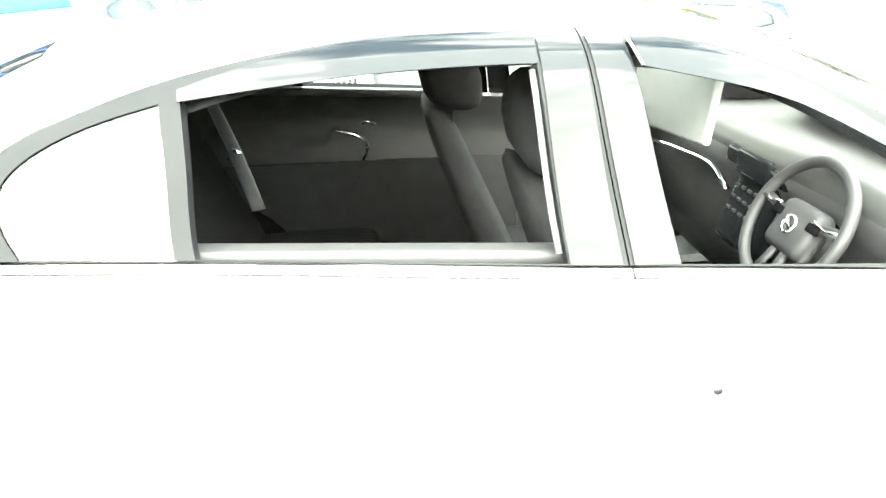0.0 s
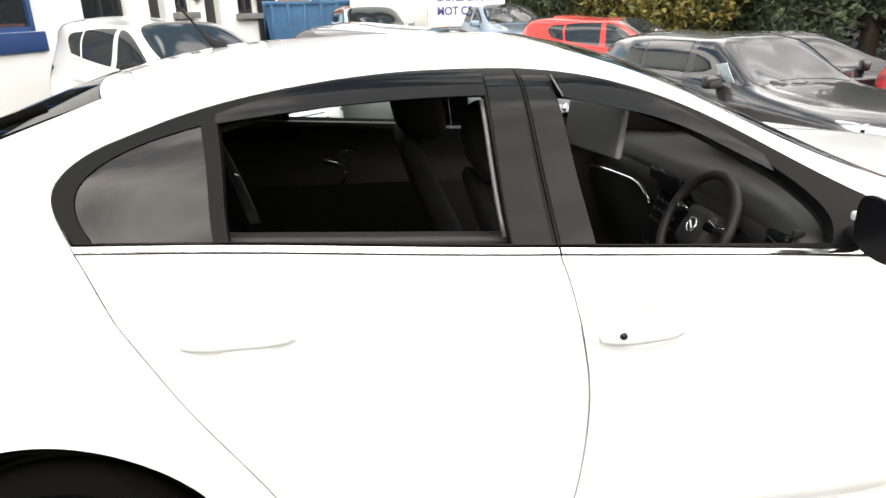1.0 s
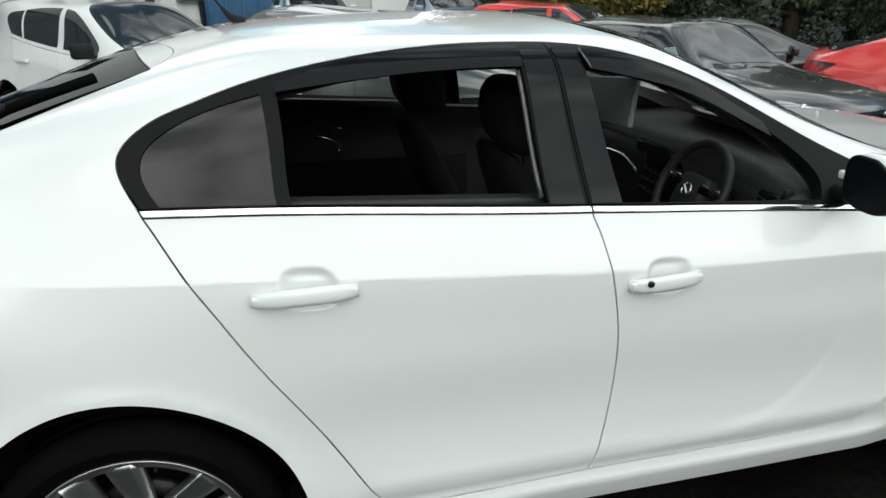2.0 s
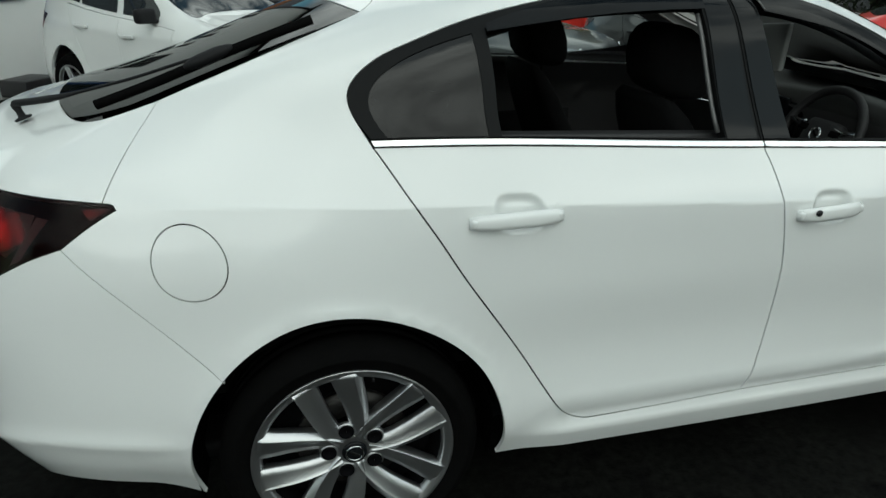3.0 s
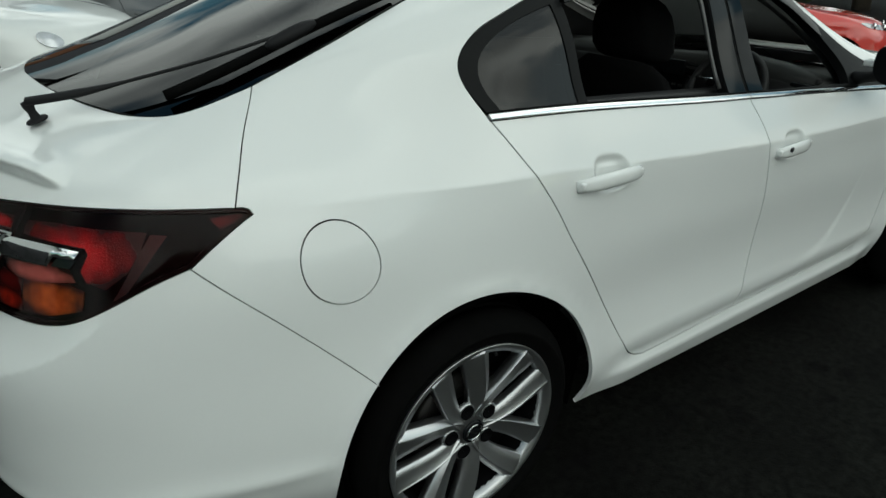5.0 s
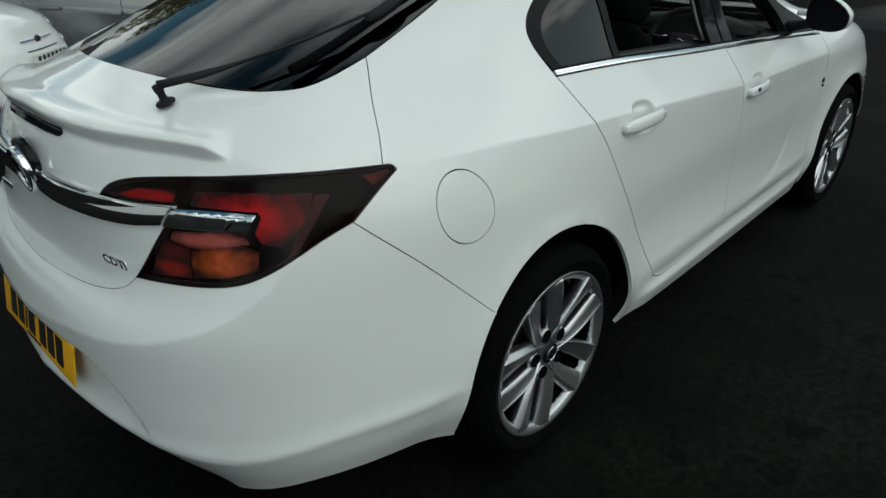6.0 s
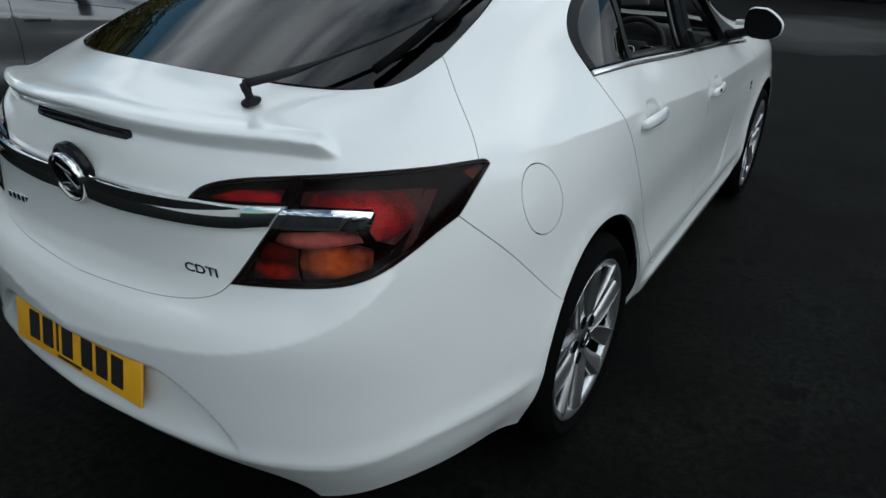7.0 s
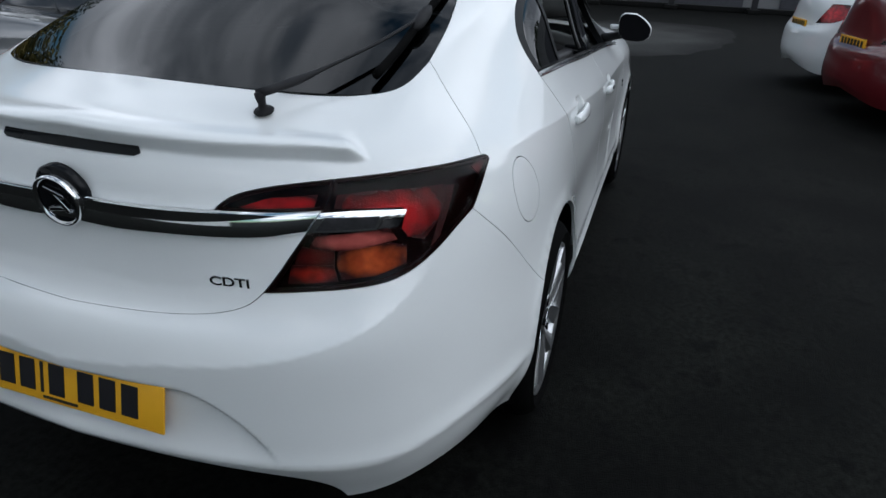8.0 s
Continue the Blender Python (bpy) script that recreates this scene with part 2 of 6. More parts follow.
class Skin:
    """A car's right half as a smooth sheet: u runs from the nose along the side and round the tail, v from the sill to the ridge of the roof."""

    def __init__(self, net, relief=None):
        self.relief = relief
        uk = np.concatenate([[0], np.cumsum(np.linalg.norm(np.diff(NET, axis=1), axis=2)[2:7].mean(0))])
        vk = np.concatenate([[0], np.cumsum(np.linalg.norm(np.diff(NET, axis=0), axis=2)[:, 4:9].mean(1))])
        self.us, self.vs = np.linspace(0, uk[-1], 541), np.linspace(0, vk[-1], 241)
        sheet = spline(vk, spline(uk, net.transpose(1, 0, 2))(self.us).transpose(1, 0, 2))(self.vs)
        sheet[:, 0, 1] = sheet[:, -1, 1] = 0
        sheet[-1, :, 1] = 0
        du = np.gradient(sheet, axis=1)
        dv = np.gradient(sheet, axis=0)
        n = np.cross(dv, du)
        self.sheet, self.normals = sheet, n / np.maximum(np.linalg.norm(n, axis=2), 1e-9)[:, :, None]

    def lift(self, grid, u, v):
        a = np.clip(u / self.us[1], 0, 539.999)
        b = np.clip(v / self.vs[1], 0, 239.999)
        i, j = a.astype(int), b.astype(int)
        f, g = (a - i)[:, None], (b - j)[:, None]
        return (grid[j, i] * (1 - f) + grid[j, i + 1] * f) * (1 - g) + (grid[j + 1, i] * (1 - f) + grid[j + 1, i + 1] * f) * g

    def base(self, u, v):
        p = self.lift(self.sheet, u, v)
        n = self.lift(self.normals, u, v)
        n /= np.maximum(np.linalg.norm(n, axis=1), 1e-9)[:, None]
        return p, n

    def place(self, u, v, out=0.0):
        """Places and normals for u, v; out: metres outside the sheet."""
        u, v = np.asarray(u, float), np.asarray(v, float)
        p, n = self.base(u, v)
        if self.relief is None:
            return p + n * out, n
        e = 0.004

        def bent(u, v):
            q, m = self.base(u, v)
            return q + m * self.relief(u, v)[:, None]
        du, dv = bent(u + e, v) - bent(u - e, v), bent(u, v + e) - bent(u, v - e)
        m = np.cross(dv, du)
        size = np.linalg.norm(m, axis=1)[:, None]
        m = np.where(size > 1e-12, m / np.maximum(size, 1e-12), n)
        m = np.where((m * n).sum(1)[:, None] > 0.2, m, n)
        return p + n * (self.relief(u, v)[:, None] + out), m


NET = np.array(list(LINES.values()))
U_END = float(np.linalg.norm(np.diff(NET, axis=1), axis=2)[2:7].mean(0).sum())
V_END = float(np.linalg.norm(np.diff(NET, axis=0), axis=2)[:, 4:9].mean(1).sum())


def smoothstep(a, b, x):
    t = np.clip((x - a) / (b - a), 0, 1)
    return t * t * (3 - 2 * t)


def curve(points, step=0.012):
    """A smooth open line through points in a plane, with a place every step."""
    p = np.array(points, float)
    if len(p) < 3:
        q = np.linspace(0, 1, max(2, int(np.linalg.norm(p[1] - p[0]) / step) + 1))[:, None]
        return p[0] * (1 - q) + p[1] * q
    k = np.concatenate([[0], np.cumsum(np.maximum(1e-6, np.linalg.norm(np.diff(p, axis=0), axis=1)) ** 0.75)])
    n = max(2, int(np.linalg.norm(np.diff(p, axis=0), axis=1).sum() / step) + 1)
    return spline(k, p)(np.linspace(0, k[-1], n))


def outline(*runs):
    """A closed line out of smooth runs that meet in corners."""
    pts = []
    for r in runs:
        for q in curve(r):
            if not pts or np.hypot(*(q - pts[-1])) > 2e-3:
                pts.append(q)
    while len(pts) > 3 and np.hypot(*(pts[0] - pts[-1])) < 2e-3:
        pts.pop()
    return np.array(pts)


def inside(poly, pts):
    """Which of pts lie in the closed line."""
    x, y = pts[:, 0], pts[:, 1]
    hit = np.zeros(len(pts), bool)
    for (ax, ay), (bx, by) in zip(poly, np.roll(poly, -1, axis=0)):
        if ay != by:
            hit ^= ((ay > y) != (by > y)) & (x < (bx - ax) * (y - ay) / (by - ay) + ax)
    return hit


def clearance(poly, pts):
    d = np.full(len(pts), 9.0)
    for k in range(0, len(poly), 40):
        d = np.minimum(d, np.linalg.norm(pts[:, None] - poly[None, k:k + 40], axis=2).min(1))
    return d


def shrunk(poly, by):
    """The closed line moved inwards; ends on the middle line of the car stay there."""
    a, b = np.roll(poly, 1, axis=0), np.roll(poly, -1, axis=0)
    t1, t2 = poly - a, b - poly
    t1 = t1 / np.maximum(np.linalg.norm(t1, axis=1), 1e-9)[:, None]
    t2 = t2 / np.maximum(np.linalg.norm(t2, axis=1), 1e-9)[:, None]
    side = np.sign((poly[:, 0] * b[:, 1] - b[:, 0] * poly[:, 1]).sum())
    n = (np.stack([-t1[:, 1], t1[:, 0]], 1) + np.stack([-t2[:, 1], t2[:, 0]], 1)) * side
    n /= np.maximum(0.5, (n * n).sum(1) / 2)[:, None]
    q = poly + n * by
    for axis, ends in ((0, (0.0, U_END)), (1, (V_END,))):
        for e in ends:
            fixed = np.abs(poly[:, axis] - e) < 2e-3
            q[fixed, axis] = e
    return q


def sheet_mesh(skin, poly, holes=(), grid=0.03, gap=0.0, depth=0.012, out=0.0, sides="R", fine=(), name="panel", smoother=None):
    """A panel of the skin bounded by poly, with a turned-in rim. sides: R, L or both (B). fine: boxes u0, v0, u1, v1, step with a closer net."""
    poly = shrunk(poly, gap) if gap else poly
    holes = [shrunk(h, -gap) if gap else h for h in holes]
    lo, hi = poly.min(0), poly.max(0)
    nets = [np.stack(np.meshgrid(np.arange(lo[0], hi[0], grid), np.arange(lo[1], hi[1], grid)), -1).reshape(-1, 2)]
    for u0, v0, u1, v1, step in fine:
        keep = (nets[0][:, 0] < u0) | (nets[0][:, 0] > u1) | (nets[0][:, 1] < v0) | (nets[0][:, 1] > v1)
        nets[0] = nets[0][keep]
        nets.append(np.stack(np.meshgrid(np.arange(u0, u1, step), np.arange(v0, v1, step)), -1).reshape(-1, 2))
    inner = []
    for i, pts in enumerate(nets):
        if not len(pts):
            continue
        ok = inside(poly, pts)
        for h in holes:
            ok &= ~inside(h, pts)
        pts = pts[ok]
        if len(pts):
            d = np.minimum.reduce([clearance(q, pts) for q in (poly, *holes)])
            inner.append(pts[d > (0.4 * grid if i == 0 else 0.004)])
    loops = [poly, *holes]
    pts = np.concatenate(loops + inner)
    edges, k = [], 0
    for q in loops:
        edges += [(k + i, k + (i + 1) % len(q)) for i in range(len(q))]
        k += len(q)
    rv, _, rf, _, _, _ = delaunay_2d_cdt([Vector(p) for p in pts], edges, [], 0, 1e-6)
    rv = np.array([tuple(p) for p in rv])
    tri = np.array([f for f in rf if len(f) == 3])
    mid = rv[tri].mean(1)
    ok = inside(poly, mid)
    for h in holes:
        ok &= ~inside(h, mid)
    tri = tri[ok]
    a, b, c = rv[tri[:, 0]], rv[tri[:, 1]], rv[tri[:, 2]]
    flip = np.cross(b - a, c - a) > 0
    tri[flip] = tri[flip][:, ::-1]
    p, n = skin.place(rv[:, 0], rv[:, 1], out if not callable(out) else 0.0)
    if callable(out):
        e = 0.002
        u, w = rv[:, 0], rv[:, 1]
        rise = [skin.place(u + a, w + b)[0] + n * out(u + a, w + b)[:, None] for a, b in ((0, 0), (e, 0), (-e, 0), (0, e), (0, -e))]
        p = rise[0]
        n = np.cross(rise[3] - rise[4], rise[1] - rise[2])
        n /= np.maximum(np.linalg.norm(n, axis=1), 1e-12)[:, None]
    if smoother is not None:
        p, n = smoother(p)
        p = p + n * (out if not callable(out) else 0.0)
    mid_line = (rv[:, 0] < 1e-3) | (rv[:, 0] > U_END - 1e-3) | (rv[:, 1] > V_END - 1e-3)
    n[mid_line, 1] = 0
    verts, norms, faces = [p], [n], [tri]
    if depth:
        seen = {}
        for f in tri:
            for i in range(3):
                seen.setdefault((min(f[i], f[i - 2]), max(f[i], f[i - 2])), []).append((f[i], f[i - 2]))
        rim = [e[0] for e in seen.values() if len(e) == 1 and not (mid_line[e[0][0]] and mid_line[e[0][1]])]
        base = len(p)
        rp, rn = [], []
        for i, (s, e) in enumerate(rim):
            along = p[e] - p[s]
            w = np.cross(along, n[s])
            w /= max(1e-9, np.linalg.norm(w))
            rp += [p[s], p[e], p[e] - n[e] * depth, p[s] - n[s] * depth]
            rn += [w] * 4
        if rp:
            verts.append(np.array(rp))
            norms.append(np.array(rn))
            q = base + 4 * np.arange(len(rim))
            faces += [np.stack([q + 1, q, q + 3], 1), np.stack([q + 1, q + 3, q + 2], 1)]
    v, m, f = np.concatenate(verts), np.concatenate(norms), np.concatenate(faces)
    mirror = np.array([1, -1, 1])
    if sides == "L":
        v, m, f = v * mirror, m * mirror, f[:, ::-1]
    elif sides == "B":
        v[np.abs(v[:, 1]) < 0.004, 1] = 0.0
        m[:, 1] *= np.clip(np.abs(v[:, 1]) / 0.05, 0, 1)
        m /= np.maximum(1e-9, np.linalg.norm(m, axis=1))[:, None]
        v, m, f = np.concatenate([v, v * mirror]), np.concatenate([m, m * mirror]), np.concatenate([f, f[:, ::-1] + len(v)])
    me = bpy.data.meshes.new(name)
    me.from_pydata(v.tolist(), [], f.tolist())
    me.polygons.foreach_set("use_smooth", [True] * len(me.polygons))
    me.normals_split_custom_set_from_vertices(m.tolist())
    return me


# ---- small builders ----
def part(name, data, mat, parent=None, label=""):
    """Links a mesh or bmesh as one object under a thing or a part."""
    if isinstance(data, bmesh.types.BMesh):
        me = bpy.data.meshes.new(name)
        data.to_mesh(me)
        data.free()
    else:
        me = data
    if mat:
        me.materials.clear()
        me.materials.append(mat)
    ob = new(name, me)
    ob.parent = parent
    if label:
        tagged(ob, label)
    return ob


def smooth(bm, on=True):
    for f in bm.faces:
        f.smooth = on
    return bm


def box(x, y, z, sx, sy, sz, bevel=0.0, segments=2, m=None):
    """A box about x, y, z with rounded edges."""
    bm = bmesh.new()
    bmesh.ops.create_cube(bm, size=1)
    bmesh.ops.scale(bm, vec=(sx, sy, sz), verts=bm.verts)
    if bevel:
        bmesh.ops.bevel(bm, geom=bm.edges[:], offset=bevel, segments=segments, profile=0.6, affect="EDGES")
        smooth(bm)
    if m is not None:
        bmesh.ops.transform(bm, matrix=m, verts=bm.verts)
    bmesh.ops.translate(bm, vec=(x, y, z), verts=bm.verts)
    return bm


def lathe(profile, steps=64, axis="Y"):
    """Turns a profile of (radius, along) about an axis."""
    bm = bmesh.new()
    rings = []
    for k in range(steps):
        a = 2 * math.pi * k / steps
        c, s = math.cos(a), math.sin(a)
        rings.append([bm.verts.new((r * c, d, r * s) if axis == "Y" else ((d, r * c, r * s) if axis == "X" else (r * c, r * s, d))) for r, d in profile])
    for k in range(steps):
        p, q = rings[k], rings[(k + 1) % steps]
        for i in range(len(profile) - 1):
            bm.faces.new((p[i], p[i + 1], q[i + 1], q[i]))
    bmesh.ops.remove_doubles(bm, verts=bm.verts, dist=1e-5)
    bmesh.ops.recalc_face_normals(bm, faces=bm.faces)
    return smooth(bm)


def tube(points, radii, sides=10, flat=1.0, up=(0, 0, 1)):
    """A closed round bar along points; flat squeezes it across the up direction."""
    bm = bmesh.new()
    pts = [Vector(p) for p in points]
    rings = []
    for i, p in enumerate(pts):
        d = (pts[min(i + 1, len(pts) - 1)] - pts[max(i - 1, 0)]).normalized()
        a = d.cross(Vector(up))
        a = a.normalized() if a.length > 1e-4 else d.orthogonal().normalized()
        b = a.cross(d).normalized()
        r = radii[i] if isinstance(radii, (list, tuple)) else radii
        rings.append([bm.verts.new(p + a * math.cos(2 * math.pi * k / sides) * r + b * math.sin(2 * math.pi * k / sides) * r * flat) for k in range(sides)])
    for p, q in zip(rings, rings[1:]):
        for k in range(sides):
            bm.faces.new((p[k], p[(k + 1) % sides], q[(k + 1) % sides], q[k]))
    bm.faces.new(rings[0][::-1])
    bm.faces.new(rings[-1])
    bmesh.ops.recalc_face_normals(bm, faces=bm.faces)
    return smooth(bm)


def flow(points, n=24):
    """n places on a smooth line through points in space."""
    p = np.array(points, float)
    k = np.concatenate([[0], np.cumsum(np.linalg.norm(np.diff(p, axis=0), axis=1))])
    return [tuple(q) for q in spline(k, p)(np.linspace(0, k[-1], n))]


def lofted(rows, closed=True, caps=True):
    """A skin over rows of places, each row a ring with the same number."""
    bm = bmesh.new()
    rings = [[bm.verts.new(p) for p in r] for r in rows]
    n = len(rings[0])
    for p, q in zip(rings, rings[1:]):
        for k in range(n if closed else n - 1):
            bm.faces.new((p[k], p[(k + 1) % n], q[(k + 1) % n], q[k]))
    if caps and closed:
        bm.faces.new(rings[0][::-1])
        bm.faces.new(rings[-1])
    bmesh.ops.recalc_face_normals(bm, faces=bm.faces)
    return smooth(bm)


def slab(pts, thick, axis=1):
    """A plate: a closed outline in the plane across the axis, with thickness along it."""
    bm = bmesh.new()
    a = [bm.verts.new(p) for p in pts]
    shift = [0, 0, 0]
    shift[axis] = thick
    b = [bm.verts.new(Vector(p) + Vector(shift)) for p in pts]
    bm.faces.new(a)
    bm.faces.new(b[::-1])
    for i in range(len(a)):
        j = (i + 1) % len(a)
        bm.faces.new((a[j], a[i], b[i], b[j]))
    bmesh.ops.recalc_face_normals(bm, faces=bm.faces)
    return bm


def joined(*bms):
    out = bmesh.new()
    for b in bms:
        me = bpy.data.meshes.new("piece")
        b.to_mesh(me)
        b.free()
        out.from_mesh(me)
        bpy.data.meshes.remove(me)
    return out


def writing(name, body, size, mat, parent, m, label="", extrude=0.0015):
    """Raised letters in the built-in font, turned into a mesh."""
    cu = bpy.data.curves.new(name, "FONT")
    cu.offset = size * 0.026
    cu.body, cu.size, cu.extrude, cu.align_x, cu.align_y = body, size, extrude, "CENTER", "CENTER"
    tmp = bpy.data.objects.new(name, cu)
    me = bpy.data.meshes.new_from_object(tmp)
    bpy.data.objects.remove(tmp)
    me.transform(m)
    return part(name, me, mat, parent, label)


def arc(cu, cv, r, a0, a1, n=24, rv=None):
    return [(cu + r * math.cos(radians(a0 + (a1 - a0) * i / n)), cv + (rv or r) * math.sin(radians(a0 + (a1 - a0) * i / n))) for i in range(n + 1)]


# ---- wheels ----
def wheel(parent, radius, width, rim_r, spokes, style, m, right=True):
    """A wheel on its own hub; the outer face looks to -y before m."""
    h = width / 2
    tyre_profile = [(rim_r - 0.012, -h + 0.02), (rim_r + 0.004, -h + 0.006), (rim_r + 0.012, -h + 0.002), (rim_r + 0.03, -h - 0.004), ((rim_r + radius) / 2, -h - 0.010),
                    (radius - 0.035, -h - 0.004), (radius - 0.028, -h - 0.001), (radius - 0.014, -h + 0.010), (radius - 0.004, -h + 0.026)]
    for k in range(4):
        y = -h + 0.04 + k * (width - 0.08) / 4
        tyre_profile += [(radius, y), (radius, y + (width - 0.08) / 4 - 0.010), (radius - 0.007, y + (width - 0.08) / 4 - 0.008), (radius - 0.007, y + (width - 0.08) / 4 - 0.002)]
    tyre_profile += [(radius - 0.004, h - 0.026), (radius - 0.03, h), (rim_r + 0.02, h), (rim_r - 0.012, h - 0.02)]
    hub = bpy.data.objects.new("wheel", None)
    scene.collection.objects.link(hub)
    hub.parent, hub.matrix_basis = parent, m
    part("tyre", lathe(tyre_profile, 72), RUBBER, hub, "black rubber road tyre")
    rim = lathe([(rim_r - 0.002, -h + 0.012), (rim_r + 0.001, -h + 0.003), (rim_r - 0.0005, -h + 0.001), (rim_r - 0.006, -h + 0.003), (rim_r - 0.020, -h + 0.008), (rim_r - 0.025, -h + 0.014),
                 (rim_r - 0.030, -h + 0.036)], 72)
    part("rim", rim, ALLOY, hub, "silver alloy rim")
    # well and barrel are coloured near black for the shade behind the spokes
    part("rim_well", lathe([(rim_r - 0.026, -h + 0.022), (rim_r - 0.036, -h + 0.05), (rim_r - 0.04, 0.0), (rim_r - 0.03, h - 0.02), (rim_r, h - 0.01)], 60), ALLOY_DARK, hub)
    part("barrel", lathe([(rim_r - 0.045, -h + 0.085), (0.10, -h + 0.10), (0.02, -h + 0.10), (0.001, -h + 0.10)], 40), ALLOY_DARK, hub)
    part("brake_disc", lathe([(0.148, -h + 0.075), (0.150, -h + 0.085), (0.148, -h + 0.095), (0.08, -h + 0.095), (0.08, -h + 0.07), (0.148, -h + 0.075)], 48), DISC, hub)

    def spoke(a0, w0, w1, sweep, ridge, fold):
        """A blade that widens to the rim, creased where two faces meet; fold says how far across the crease lies."""
        rows = []
        for i in range(15):
            f = i / 14
            r = 0.036 + (rim_r - 0.010 - 0.036) * f
            ang = a0 + sweep * (1 - f) ** 1.6
            w = w0 + (w1 - w0) * f ** 0.85
            y = -h + 0.026 - 0.022 * f - 0.006 * math.sin(math.pi * f)
            ca, sa = math.cos(ang), math.sin(ang)
            fall = 0.012 * math.sin(math.pi * min(1.0, 0.12 + 0.8 * f))
            rows.append([(r * ca - sa * du * w * ridge, y + dy, r * sa + ca * du * w * ridge) for du, dy in
                         ((-1, 0.006 + fall), (-0.93, 0.001 + 0.95 * fall), (-0.3, 0.55 * fall), (fold - 0.16, 0.16 * fall), (fold - 0.05, -0.0010), (fold, -0.0025), (fold + 0.05, -0.0008),
                          (0.96, 0.003 + 0.010 * (1 - fold)), (1, 0.009 + 0.010 * (1 - fold)), (0.92, 0.036), (-0.92, 0.036))])
        return lofted(rows)
    step = 2 * math.pi / spokes
    for k in range(spokes):
        a = math.pi / 2 + k * step + 0.26
        if style == "twin":
            part("spoke", spoke(a - 0.232, 0.020, 0.042, -0.34, -1, 0.45), ALLOY, hub, "wide twisted alloy spoke")
            part("spoke", spoke(a + 0.215, 0.018, 0.034, 0.30, 1, 0.86), ALLOY, hub, "narrow twisted alloy spoke")
        else:
            part("spoke", spoke(a, 0.024, 0.030, 0.0, 1, 0.8), ALLOY, hub, "straight alloy spoke")
    part("centre", lathe([(0.058, -h + 0.06), (0.058, -h + 0.036), (0.050, -h + 0.030), (0.033, -h + 0.021), (0.033, -h + 0.04)], 36), ALLOY, hub)
    cap = lathe([(0.033, -h + 0.03), (0.033, -h + 0.017), (0.030, -h + 0.014), (0.024, -h + 0.0135), (0.0005, -h + 0.0125)], 32)
    cap_ob = part("hub_cap", cap, BLACK_GLOSS, hub, "black hub cap with a plain silver emblem")
    part("emblem", joined(lathe([(0.024, -h + 0.0125), (0.0245, -h + 0.011), (0.021, -h + 0.011), (0.0205, -h + 0.0125)], 28), box(0, -h + 0.0118, 0, 0.030, 0.002, 0.006, m=Matrix.Rotation(0.6, 4, "Y"))), CHROME, cap_ob)
    for k in range(5):
        a = math.pi / 2 + k * 2 * math.pi / 5 + 0.26
        nut = lathe([(0.021, 0.004), (0.020, -0.003), (0.016, -0.004), (0.014, 0.000), (0.0005, 0.001)], 16)
        bmesh.ops.translate(nut, vec=(0.066 * math.cos(a), -h + 0.024, 0.066 * math.sin(a)), verts=nut.verts)
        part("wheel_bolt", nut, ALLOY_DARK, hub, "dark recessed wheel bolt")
        if style == "twin":
            collar = lathe([(0.0205, 0.012), (0.0200, 0.0005), (0.0215, -0.0012), (0.0245, 0.002), (0.026, 0.012)], 24)
            bmesh.ops.translate(collar, vec=(0.066 * math.cos(a), -h + 0.0245, 0.066 * math.sin(a)), verts=collar.verts)
            part("bolt_collar", collar, ALLOY, hub, "raised alloy rim round a bolt")
    valve = tube([(0.06, -h + 0.03, rim_r - 0.03), (0.06, -h + 0.012, rim_r - 0.045)], 0.004, 8)
    part("valve", valve, BLACK_PLASTIC, hub)
    return hub


# ---- the white hatchback ----
ARCH_V, ARCH_R, ARCH_REAR, ARCH_FRONT = 0.092, 0.396, 4.138, 1.535
PLATE_TURN = 11.0


